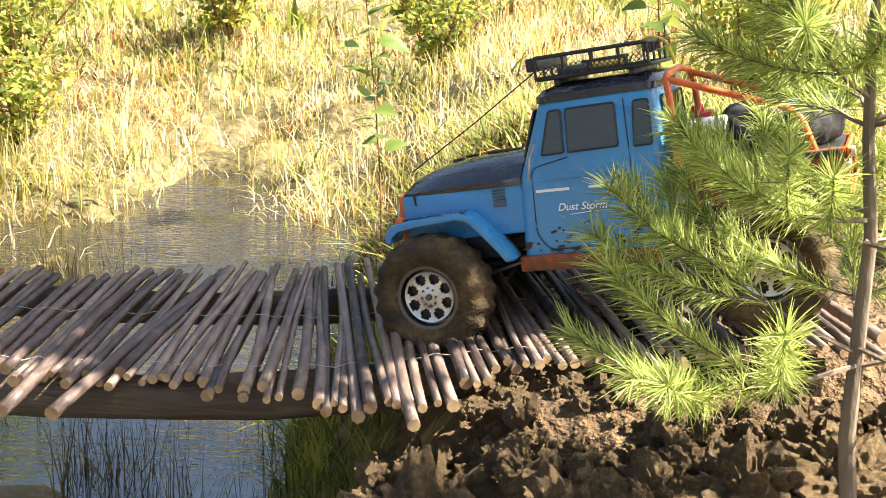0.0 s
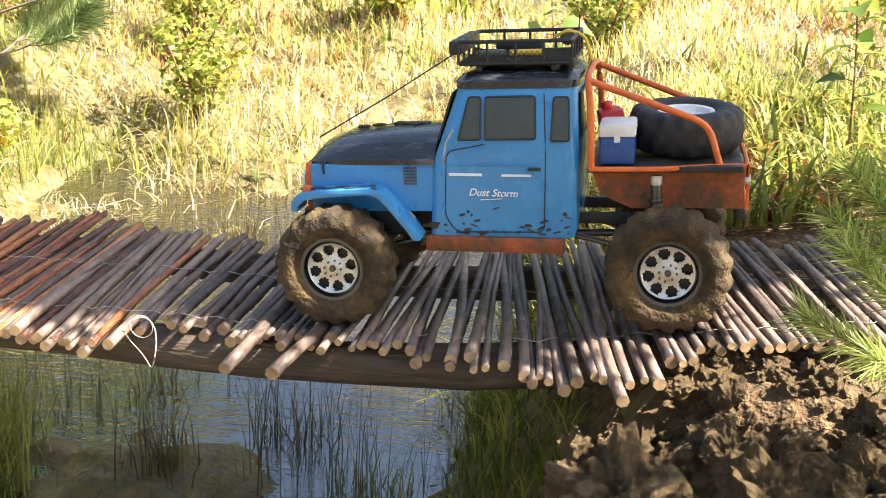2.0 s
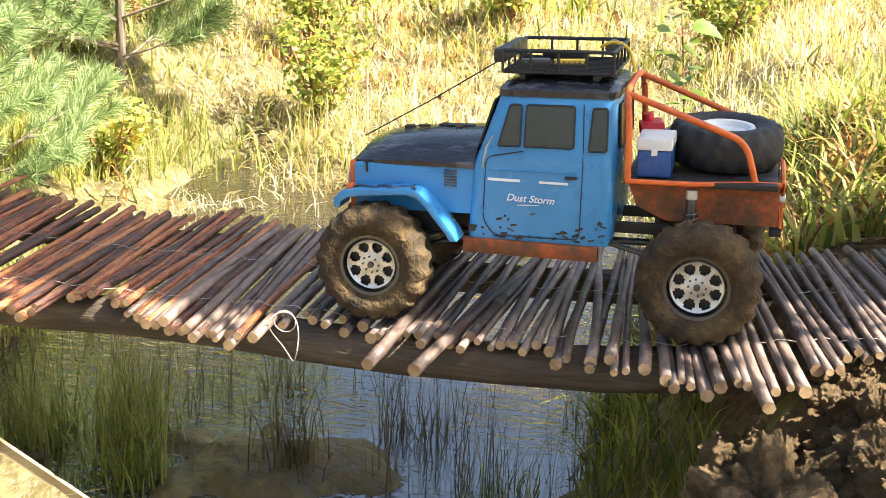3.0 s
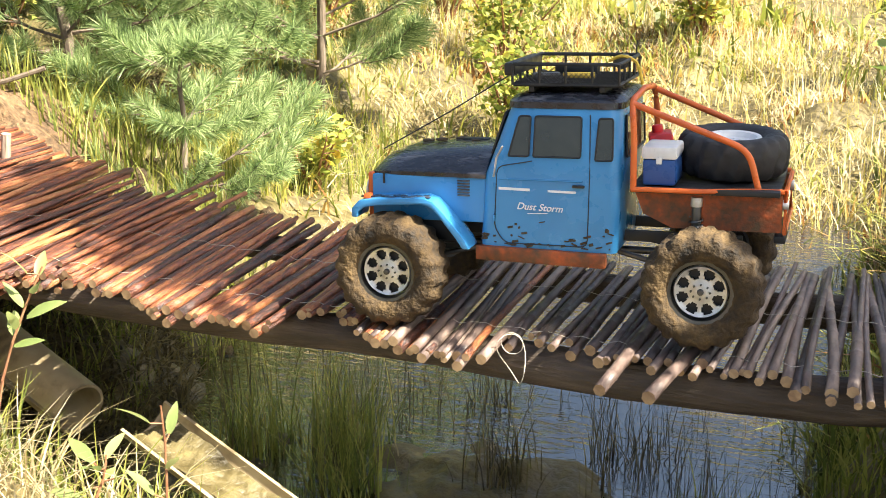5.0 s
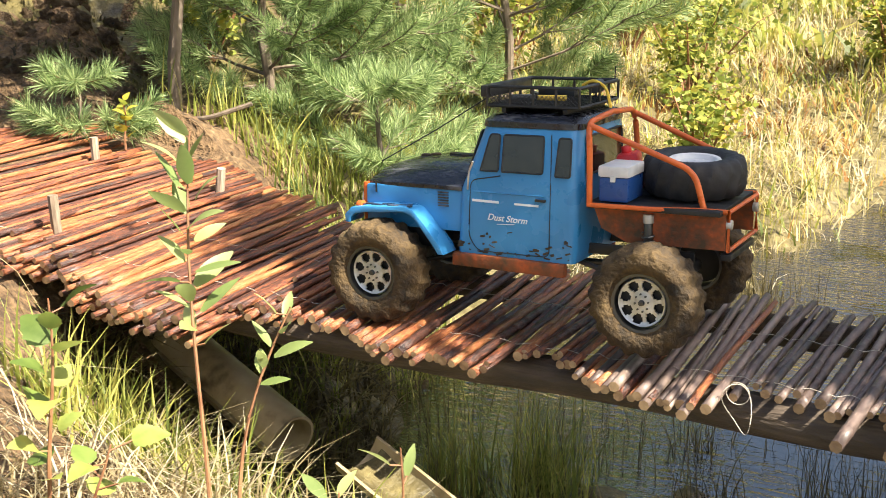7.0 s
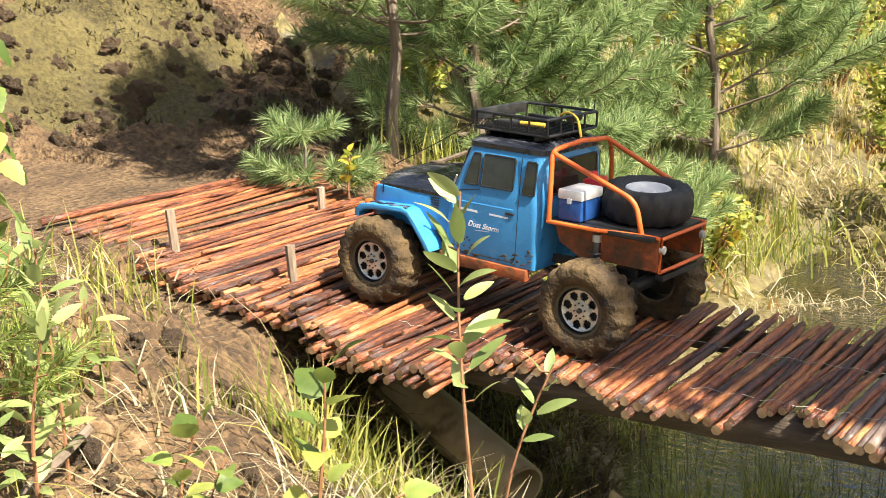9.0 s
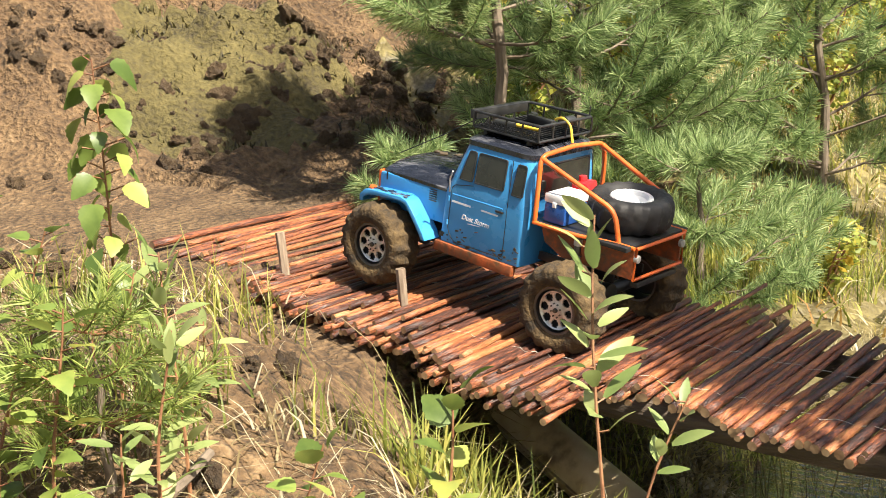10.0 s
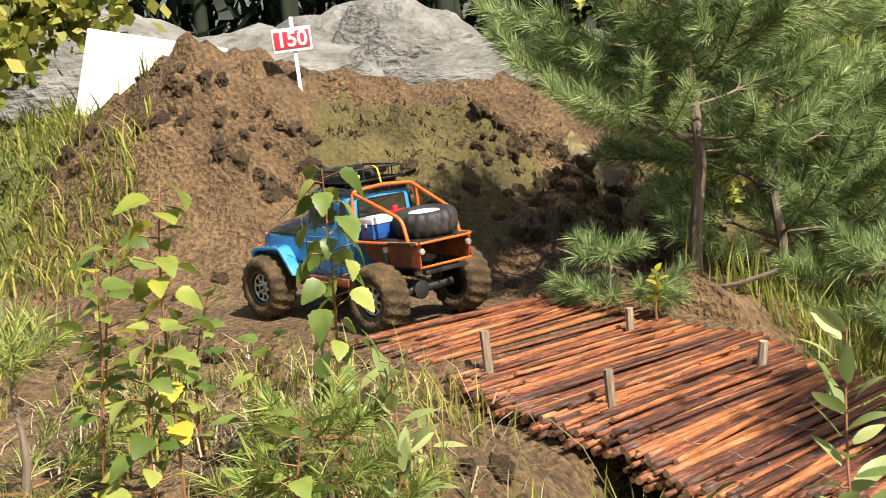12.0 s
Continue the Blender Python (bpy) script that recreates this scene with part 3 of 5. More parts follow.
M_REED = veg("yellow_reed", [(0.12, (0.2, 0.19, 0.04)), (0.3, (0.48, 0.4, 0.1)), (0.55, (0.68, 0.56, 0.22)), (0.8, (0.8, 0.72, 0.48))])
M_REEDGREEN = veg("green_sedge", [(0.15, (0.09, 0.12, 0.02)), (0.5, (0.25, 0.28, 0.05)), (0.85, (0.5, 0.46, 0.12))])
M_STALK = veg("dark_stalk", [(0.2, (0.05, 0.04, 0.018)), (0.8, (0.2, 0.16, 0.06))])
M_DRY = veg("dry_straw", [(0.2, (0.25, 0.19, 0.09)), (0.5, (0.46, 0.38, 0.22)), (0.85, (0.65, 0.58, 0.42))])
M_RUST = veg("rusty_weed", [(0.15, (0.1, 0.045, 0.015)), (0.5, (0.34, 0.16, 0.05)), (0.85, (0.5, 0.33, 0.1))])
M_NEEDLE = veg("pine_needles", [(0.2, (0.1, 0.16, 0.06)), (0.5, (0.25, 0.35, 0.13)), (0.85, (0.5, 0.58, 0.28))])
M_NEEDLEY = veg("young_pine_needles", [(0.2, (0.16, 0.21, 0.05)), (0.5, (0.34, 0.42, 0.1)), (0.85, (0.56, 0.6, 0.2))])
M_BARK = ramp_mat("pine_bark", [(0.3, (0.07, 0.05, 0.035)), (0.6, (0.2, 0.155, 0.115)), (0.8, (0.34, 0.28, 0.22))], scale=20, stretch=(2, 2, 0.5), rough=0.85, bump=0.7, bump_scale=60, dist=0.004)
M_SCRUB = veg("scrub_leaf", [(0.12, (0.1, 0.14, 0.025)), (0.45, (0.28, 0.33, 0.06)), (0.75, (0.5, 0.48, 0.1)), (0.95, (0.62, 0.42, 0.06))])
M_TWIG = ramp_mat("red_brown_twig", [(0.3, (0.12, 0.045, 0.02)), (0.7, (0.3, 0.15, 0.07))], scale=30, rough=0.7, bump=0.3)
M_LEAF = leafy(ramp_mat("sapling_leaf", [(0.2, (0.09, 0.14, 0.03)), (0.45, (0.2, 0.27, 0.06)), (0.7, (0.37, 0.4, 0.1)), (0.95, (0.6, 0.5, 0.07))], scale=20, rough=0.45, bump=0.2, rand=0.6, rough_var=0.1), 0.4)
M_WILLOW = leafy(ramp_mat("willow_leaf", [(0.2, (0.17, 0.23, 0.07)), (0.5, (0.3, 0.36, 0.13)), (0.8, (0.46, 0.48, 0.2))], scale=20, rough=0.5, bump=0.2, rand=0.5, rough_var=0.1), 0.4)
M_LEAFAUT = leafy(ramp_mat("autumn_leaf", [(0.2, (0.14, 0.2, 0.04)), (0.5, (0.32, 0.36, 0.06)), (0.72, (0.55, 0.47, 0.06)), (0.9, (0.6, 0.3, 0.04))], scale=20, rough=0.5, bump=0.2, rand=0.6, rough_var=0.1), 0.4)


def scatter(n, x0, x1, y0, y1, seed, keep):
    rs = np.random.RandomState(seed)
    x, y = rs.uniform(x0, x1, n), rs.uniform(y0, y1, n)
    k = keep(x, y, rs.uniform(0, 1, n))
    return x[k], y[k], rs


def field():
    # reeds behind the water: dense, growing denser with distance from the channel
    def keep(x, y, r):
        left, near, front, right, land, hill, mound, u, v = regions(x, y)
        chan = np.exp(-((x + 0.75 + 0.12 * (y - 3)) / 0.15) ** 2) * (y < 4.2)
        clump = fbm(x, y, 4.0, 3, 5)
        dens = 0.08 + 0.92 * sm((y - 2.95 + 0.7 * clump) / 0.4)
        side = (x > -0.35) & (y > 2.02)
        dens = np.where(side | ((land > 0.2) & (y > 2.35)), np.maximum(dens, 0.75), dens)
        return (r < dens * (1 - 0.9 * chan) * np.where(side | (y > 2.45), 1, 1 - 0.9 * land)) & ((clump > -0.34) | (y > 2.5)) & (v > 1.12)

    def patch(x, y, s, seed, lo, hi):
        return lo + (hi - lo) * sm((fbm(x, y, s, 3, seed) + 0.4) / 0.8)
    x, y, rs = scatter(60000, -3.6, 2.2, 2.02, 7.0, 31, keep)
    h = rs.uniform(0.03, 0.15, len(x)) * (0.7 + 0.05 * y) * patch(x, y, 2.6, 25, 0.45, 1.35)
    blades("reeds", x, y, ground(x, y) - 0.01, h, rs.uniform(0.0008, 0.0024, len(x)) * (0.5 + 0.18 * y), rs.uniform(0.05, 1.0, len(x)) ** 1.3, M_REED, "dense sunlit yellow reeds and marsh grass", "reeds", 32)
    # bleached and rusty dead grass lying in mats among the reeds
    x, y, rs = scatter(30000, -3.4, 2.0, 2.3, 6.5, 37, lambda x, y, r: keep(x, y, r) & (fbm(x, y, 3.0, 3, 27) > 0.0))
    blades("matted_grass", x, y, ground(x, y) + rs.uniform(0, 0.03, len(x)), rs.uniform(0.03, 0.09, len(x)), rs.uniform(0.0012, 0.003, len(x)) * (0.5 + 0.18 * y), rs.uniform(0.9, 2.2, len(x)), M_DRY, "bleached dead grass matted among the reeds", "grass", 38, seg=2)
    x, y, rs = scatter(16000, -3.0, 2.0, 2.3, 6.5, 39, lambda x, y, r: keep(x, y, r) & (fbm(x, y, 2.2, 3, 29) > 0.12))
    blades("rusty_weeds", x, y, ground(x, y), rs.uniform(0.03, 0.1, len(x)), rs.uniform(0.003, 0.006, len(x)) * (0.5 + 0.15 * y), rs.uniform(0.3, 1.3, len(x)), M_RUST, "rust-brown autumn weeds in the marsh", "weeds", 40, seg=2)
    x, y, rs = scatter(15000, -3.6, 2.2, 2.02, 7.0, 33, lambda x, y, r: keep(x, y, r) & (fbm(x, y, 3.1, 3, 35) > -0.05))
    blades("sedge", x, y, ground(x, y) - 0.01, rs.uniform(0.05, 0.16, len(x)) * (0.7 + 0.07 * y), rs.uniform(0.002, 0.005, len(x)) * (0.5 + 0.2 * y), rs.uniform(0.1, 1.1, len(x)), M_REEDGREEN, "green sedge among the reeds", "sedge", 34)
    # low leafy growth over the far marsh that closes the view
    x, y, rs = scatter(26000, -7, 4.5, 5.0, 11, 35, lambda x, y, r: (fbm(x, y, 1.6, 3, 8) + 0.1 * (y - 6) > -0.12) & ((x - EYE_END[0]) * V[0] + (y - EYE_END[1]) * V[1] > 2.4))
    blades("far_growth", x, y, ground(x, y) + rs.uniform(0, 0.5, len(x)) * sm((y - 5.5) / 3), rs.uniform(0.06, 0.2, len(x)), rs.uniform(0.01, 0.024, len(x)), rs.uniform(0.2, 1.3, len(x)), M_REEDGREEN, "yellow-green bushes across the marsh", "bushes", 36, seg=2)
    # stalks and tufts standing in the water by the bridge
    def wet(x, y, r):
        c = fbm(x, y, 7.0, 2, 13)
        return (ground(x, y, False) < 0.05) & (c > 0.02)
    x, y, rs = scatter(3600, -1.3, -0.2, 1.5, 2.9, 41, wet)
    blades("water_stalks", x, y, np.minimum(ground(x, y), 0) - 0.005, rs.uniform(0.05, 0.2, len(x)), rs.uniform(0.0006, 0.0012, len(x)), rs.uniform(0.02, 0.35, len(x)), M_STALK, "thin dark stalks standing in the water", "rushes", 42)
    # green grass on the shaded near banks
    def bank(x, y, r):
        left, near, front, right, land, hill, mound, u, v = regions(x, y)
        c = fbm(x, y, 6.0, 3, 15)
        return (land > 0.08) & (land < 0.75) & (y < 2.3) & (c > -0.12) & ~((x > -0.2) & (y > 1.2)) & ~((y > 1.3) & (x < -1.5)) & ~((x < -1.22) & (y < 1.32) & (c < 0.12)) & (np.abs(x + 0.2) + y > 1.0)
    x, y, rs = scatter(15000, -1.7, 0.0, 1.1, 2.2, 43, bank)
    d = (y > near_edge(-1) - 0.02) & (y < 1.85)
    h = np.where(d, rs.uniform(0.03, 0.09, len(x)), rs.uniform(0.04, 0.14, len(x)))
    blades("bank_grass", x, y, ground(x, y) - 0.008, h, rs.uniform(0.0012, 0.0026, len(x)), rs.uniform(0.15, 0.8, len(x)), M_REEDGREEN, "green grass on the damp shaded banks", "grass", 44)
    # dry straw on the left foreground bank
    def straw(x, y, r):
        c = fbm(x, y, 5.0, 3, 17)
        return (c > -0.18) & (y < 1.2 - 0.1 * np.clip(-x - 1.3, 0, 1)) & ((x > -1.2) | (r < 0.3))
    x, y, rs = scatter(7000, -2.1, -0.75, 0.7, 1.3, 45, straw)
    blades("dry_grass", x, y, ground(x, y) - 0.005, np.where(x > -1.25, rs.uniform(0.03, 0.12, len(x)), rs.uniform(0.01, 0.05, len(x))), rs.uniform(0.0008, 0.0018, len(x)), rs.uniform(0.4, 1.6, len(x)), M_DRY, "dry bleached grass on the bank", "grass", 46)
    x, y, rs = scatter(2200, -2.3, -0.9, 0.65, 1.25, 47, lambda x, y, r: fbm(x, y, 6.0, 3, 19) > 0.05)
    blades("green_tufts", x, y, ground(x, y) - 0.005, rs.uniform(0.04, 0.13, len(x)), rs.uniform(0.001, 0.0022, len(x)), rs.uniform(0.1, 0.8, len(x)), M_REEDGREEN, "green grass tufts on the bank", "grass", 48)
    # grass under the pines and along the far side of the bridge
    x, y, rs = scatter(9000, -1.95, -0.9, 1.95, 3.4, 49, lambda x, y, r: (fbm(x, y, 4.0, 3, 21) > -0.2) & (ground(x, y, False) > 0.03) & ((x - EYE_END[0]) * U[0] + (y - EYE_END[1]) * U[1] < 2.95))
    blades("shore_grass", x, y, ground(x, y) - 0.008, rs.uniform(0.04, 0.15, len(x)), rs.uniform(0.0012, 0.0026, len(x)), rs.uniform(0.1, 0.8, len(x)), M_REEDGREEN, "tall sunlit grass beyond the bridge", "grass", 50)
    # dead leaves and fallen blades in the hollow under the deck
    x, y, rs = scatter(15000, -1.75, -0.85, 1.24, 1.95, 63, lambda x, y, r: (ground(x, y, False) > 0.0) & (fbm(x, y, 6.0, 3, 64) > -0.25) & ~((x < -1.3) & (y < 1.34)))
    room = np.array([deck_z(q) for q in x]) - 0.06 - ground(x, y)
    x, y, room = x[room > 0.02], y[room > 0.02], room[room > 0.02]
    blades("leaf_litter", x, y, ground(x, y) - 0.004, np.minimum(room, rs.uniform(0.02, 0.07, len(x))), rs.uniform(0.001, 0.0032, len(x)), rs.uniform(0.5, 2.4, len(x)), M_STALK, "dark dead grass and leaf litter below the deck", "litter", 65)
    # weeds on the far bank at the right end of the deck
    x, y, rs = scatter(9000, -0.4, 1.2, 1.8, 3.0, 66, lambda x, y, r: (fbm(x, y, 4.0, 3, 67) > -0.2) & (y > 1.84 + 0.1 * fbm(x, y, 9.0, 2, 3)))
    blades("bank_weeds", x, y, ground(x, y) - 0.005, rs.uniform(0.03, 0.13, len(x)), rs.uniform(0.002, 0.006, len(x)), rs.uniform(0.2, 1.3, len(x)), M_REEDGREEN, "yellow-green weeds on the far bank", "weeds", 68)
    x, y, rs = scatter(4000, -0.3, 1.2, 1.85, 2.8, 69, lambda x, y, r: fbm(x, y, 4.0, 3, 70) > 0.0)
    blades("autumn_weeds", x, y, ground(x, y) - 0.005, rs.uniform(0.03, 0.1, len(x)), rs.uniform(0.003, 0.007, len(x)), rs.uniform(0.4, 1.5, len(x)), M_RUST, "rust-coloured autumn weeds on the far bank", "weeds", 71)
    # stubble and fallen stalks in the shallows
    x, y, rs = scatter(9000, -1.5, 0.1, 1.6, 3.2, 72, lambda x, y, r: (ground(x, y, False) < 0.04) & (fbm(x, y, 5.0, 3, 73) > 0.05))
    blades("stubble", x, y, np.minimum(ground(x, y), 0.01) - 0.004, rs.uniform(0.015, 0.06, len(x)), rs.uniform(0.0006, 0.0016, len(x)), rs.uniform(0.1, 2.5, len(x)), M_DRY, "pale broken stalks lying in the shallow water", "stubble", 74)
    # straw and blades strewn over the bare near soil
    x, y, rs = scatter(500, -2.3, -1.2, 0.85, 1.36, 75, lambda x, y, r: fbm(x, y, 5.0, 3, 76) > -0.1)
    blades("strewn_straw", x, y, ground(x, y) + 0.004, rs.uniform(0.03, 0.1, len(x)), rs.uniform(0.0008, 0.002, len(x)), rs.uniform(1.4, 3.0, len(x)), M_DRY, "bleached straw strewn over bare soil", "straw", 77, droop=0.9)
    # weedy grass round the clearing and on the trodden soil
    x, y, rs = scatter(16000, -4.6, -1.7, 0.2, 2.0, 57, lambda x, y, r: (regions(x, y)[8] < -0.75) & (fbm(x, y, 3.0, 3, 59) > -0.15))
    blades("meadow_grass", x, y, ground(x, y) - 0.006, rs.uniform(0.03, 0.13, len(x)), rs.uniform(0.0015, 0.004, len(x)), rs.uniform(0.2, 1.3, len(x)), M_REEDGREEN, "weedy green grass round the clearing", "grass", 58)
    # moss tufts on the bank
    x, y, rs = scatter(16000, -3.6, -1.8, 1.5, 3.2, 51, lambda x, y, r: (regions(x, y)[5] > 0.1) & (regions(x, y)[5] < 0.95) & (regions(x, y)[8] > -0.3) & (fbm(x, y, 6.0, 3, 9) > -0.1))
    blades("moss", x, y, ground(x, y) - 0.004, rs.uniform(0.008, 0.03, len(x)), rs.uniform(0.0015, 0.004, len(x)), rs.uniform(0.2, 1.2, len(x)), M_MOSSBLADE, "brown-green moss and heather on the bank", "moss", 52, seg=2)


M_MOSSBLADE = veg("moss_sprig", [(0.2, (0.03, 0.022, 0.008)), (0.5, (0.075, 0.06, 0.02)), (0.85, (0.15, 0.135, 0.045))])
field()


def tufts():
    rs = np.random.RandomState(55)
    for cx, cy, n, hh, green in ((-0.60, 1.86, 90, 0.16, 0), (-0.34, 1.96, 160, 0.13, 1), (-1.02, 1.76, 220, 0.2, 1), (-0.86, 1.98, 120, 0.15, 0), (-0.46, 1.70, 120, 0.12, 1), (-0.74, 1.68, 70, 0.14, 0),
                                (-0.95, 1.62, 200, 0.18, 1), (-1.12, 1.68, 200, 0.16, 1), (-0.38, 1.55, 160, 0.12, 1), (-0.62, 2.62, 160, 0.12, 1), (-0.95, 2.7, 120, 0.14, 0), (-0.3, 2.75, 140, 0.13, 0)):
        x, y = cx + rs.normal(0, 0.03, n), cy + rs.normal(0, 0.03, n)
        ob = blades("sedge_tuft", x, y, np.minimum(ground(x, y), 0.03) - 0.01, rs.uniform(0.4, 1.0, n) * hh, rs.uniform(0.0008, 0.0018, n), rs.uniform(0.05, 0.6, n), M_REEDGREEN if green else M_STALK, "green sedge tuft standing in the water" if green else "brown rush tuft standing in the water", "sedge", int(rs.randint(999)))
        tagged(ob, group="tufts in the water")


tufts()


def pine(x, y, z, height, seed, needle=0.042, whorls=5, spread=0.45, material=None, label="", lean=(0, 0), r0=0.012, dens=1.0, low=0.25, twigs=3):
    """A young pine: tapered trunk, uneven limbs with upturned side twigs, each clothed in a brush of needles."""
    rnd = random.Random(seed)
    tree = tagged(new("young_pine"), label, "pine", group="young pines")
    top = Vector((x + lean[0], y + lean[1], z + height))
    base = Vector((x, y, z))
    tp = [base.lerp(top, k / 8) + Vector((0.01 * math.sin(k * 1.7 + seed), 0.01 * math.cos(k * 1.3 + seed), 0)) * (0 if k == 0 else 1) * height for k in range(9)]
    part("trunk", b_tube(tp, r0, 9, taper=[1.15 - 0.85 * k / 8 for k in range(9)]), M_BARK, tree)
    limbs = bmesh.new()
    NV, ND = [], []

    def shoot(a, b, r, bare):
        nonlocal limbs
        a, b = Vector(a), Vector(b)
        ln = (b - a).length
        mid = a.lerp(b, 0.55) - Vector((0, 0, 0.13 * ln))
        pts = [a * (1 - t) ** 2 + mid * 2 * t * (1 - t) + b * t * t for t in (0, 0.25, 0.5, 0.75, 1)]
        limbs = b_tube(pts, r, 5, bm=limbs, taper=[1.0, 0.85, 0.7, 0.55, 0.35])
        for q in range(int(dens * 3000 * ln * (1 - bare))):
            t = bare + (1 - bare) * rnd.random() ** 0.8
            p = a * (1 - t) ** 2 + mid * 2 * t * (1 - t) + b * t * t
            d = ((mid - a) * (1 - t) + (b - mid) * t).normalized()
            o = Vector((rnd.gauss(0, 1), rnd.gauss(0, 1), rnd.gauss(0, 1)))
            o = (o - d * o.dot(d)).normalized()
            ND.append(d * rnd.uniform(0.35, 1.1) + o * rnd.uniform(0.5, 1.0) + Vector((0, 0, 0.15)))
            NV.append(p)
    for wv in range(whorls):
        t = low + (0.97 - low) * wv / max(1, whorls - 1)
        n = 4 if wv % 2 else 5
        a0 = rnd.uniform(0, 6.28)
        L = spread * (1.0 - 0.66 * ((t - low) / (1 - low)) ** 1.3)
        for k in range(n):
            p = base.lerp(top, t + rnd.uniform(-0.025, 0.025))
            a = a0 + 6.28 * k / n + rnd.uniform(-0.45, 0.45)
            LL = L * rnd.uniform(0.5, 1.15)
            e = p + Vector((math.cos(a) * LL, math.sin(a) * LL, LL * rnd.uniform(0.1, 0.65)))
            shoot(p, e, r0 * 0.34, 0.35)
            for j in range(twigs):
                tt = 0.3 + 0.6 * (j + 0.4 * rnd.random()) / max(1, twigs)
                q = p.lerp(e, tt) - Vector((0, 0, 0.13 * LL * tt * (1 - tt) * 2))
                for sd in (1, -1):
                    aa = a + sd * rnd.uniform(0.45, 0.95)
                    l2 = LL * (1 - tt) * rnd.uniform(0.45, 0.9) + 0.045
                    shoot(q, q + Vector((math.cos(aa) * l2, math.sin(aa) * l2, l2 * rnd.uniform(0.1, 0.75))), r0 * 0.18, 0.12)
    shoot(base.lerp(top, 0.8), top + Vector((0, 0, 0.1 * height)), r0 * 0.35, 0.0)
    part("branchwork", limbs, M_BARK if height > 0.3 else M_TWIG, tree)
    # needles as slim two-piece strips
    P = np.array([tuple(p) for p in NV])
    D = np.array([tuple(d) for d in ND])
    D /= np.linalg.norm(D, axis=1)[:, None]
    rs = np.random.RandomState(seed)
    ln = needle * rs.uniform(0.7, 1.15, len(P))[:, None]
    S = np.cross(D, rs.normal(size=D.shape))
    S /= np.linalg.norm(S, axis=1)[:, None]
    w = needle * 0.0145
    Q = np.stack([P - S * w, P + S * w, P + D * ln * 0.55 + S * w * 1.1 + [0, 0, -0.0008], P + D * ln * 0.55 - S * w * 1.1 + [0, 0, -0.0008], P + D * ln + [0, 0, -0.003]], 1)
    base_i = (np.arange(len(P)) * 5)[:, None]
    f4 = (base_i + np.array([0, 1, 2, 3])).tolist()
    f3 = (base_i + np.array([3, 2, 4])).tolist()
    crown = raw("needles", Q.reshape(-1, 3), f4 + f3, material or M_NEEDLE, tree)
    crown["kind"] = "stuff"
    return tree


LBL = "young green pine with soft long needles"
pine(0.165, 1.14, 0.36, 0.56, 3, 0.030, 6, 0.18, M_NEEDLEY, "young bright green pine beside the bridge end", lean=(-0.02, 0.08), r0=0.0058, dens=1.0, low=0.24, twigs=2)
pine(-1.97, 2.10, 0.40, 1.0, 4, 0.046, 9, 0.40, M_NEEDLE, LBL + " and a bare lower trunk", lean=(0.02, 0.03), r0=0.0125, dens=0.6, low=0.3)
pine(-2.04, 2.5, 0.34, 0.85, 7, 0.046, 8, 0.42, M_NEEDLE, LBL + " on the bank", r0=0.012, dens=0.55, low=0.12)
pine(-1.81, 3.25, 0.16, 1.2, 5, 0.055, 10, 0.58, M_NEEDLE, LBL + " beyond the bridge", lean=(0.02, 0.0), r0=0.0125, dens=0.5, low=0.1)
pine(-1.66, 2.36, 0.12, 0.32, 6, 0.045, 3, 0.33, M_NEEDLE, "low spreading young pine beside the bridge", r0=0.010, dens=0.75, low=0.2)
pine(-2.75, 4.3, 0.35, 1.6, 9, 0.07, 8, 0.7, M_NEEDLE, LBL + " above the bank", r0=0.02, dens=0.36, low=0.1)
pine(-1.98, 1.86, 0.40, 0.12, 10, 0.04, 2, 0.13, M_NEEDLE, "tiny pine seedling at the deck edge", r0=0.004, dens=0.8, low=0.2, twigs=1)
pine(-1.40, 0.80, 0.38, 0.17, 12, 0.036, 3, 0.08, M_NEEDLEY, "small pine seedling on the near bank", r0=0.005, dens=0.34, low=0.4, twigs=1)
pine(-1.66, 0.62, 0.42, 0.2, 13, 0.036, 2, 0.09, M_NEEDLEY, "small pine seedling on the near bank", r0=0.006, dens=0.34, low=0.35, twigs=1)


def leaf_mesh(long_, wide, seed, droop=0.12, tooth=0.0, blunt=0.92):
    rnd = random.Random(seed)
    bm = bmesh.new()
    n = 10 if tooth else 6
    rows = []
    for i in range(n + 1):
        t = i / n
        w = wide * math.sin(math.pi * min(1, t ** (0.75 if tooth else 1.0) * blunt + 0.06)) ** 0.8 * (1 - 0.25 * t) * (1 + tooth * (1 if i % 2 else -1))
        z = -droop * long_ * t * t
        rows.append([bm.verts.new((-w * 0.5, t * long_, z + 0.1 * w)), bm.verts.new((0, t * long_, z)), bm.verts.new((w * 0.5, t * long_, z + 0.1 * w))])
    for A, B in zip(rows, rows[1:]):
        for k in range(2):
            bm.faces.new((A[k], A[k + 1], B[k + 1], B[k]))
    me = bpy.data.meshes.new("leaf")
    bm.to_mesh(me)
    bm.free()
    me.polygons.foreach_set("use_smooth", [True] * len(me.polygons))
    return me


WILLOW = [leaf_mesh(0.036, 0.0145, k, 0.06 + 0.12 * k) for k in range(3)]
BIRCH = [leaf_mesh(0.03, 0.027, k, 0.2 + 0.15 * k, 0.07) for k in range(3)]
for me in WILLOW:
    me.materials.append(M_WILLOW)
for me in BIRCH:
    me.materials.append(M_LEAF)
BIRCHY = [me.copy() for me in BIRCH]
for me in BIRCHY:
    me.materials[0] = M_LEAFAUT


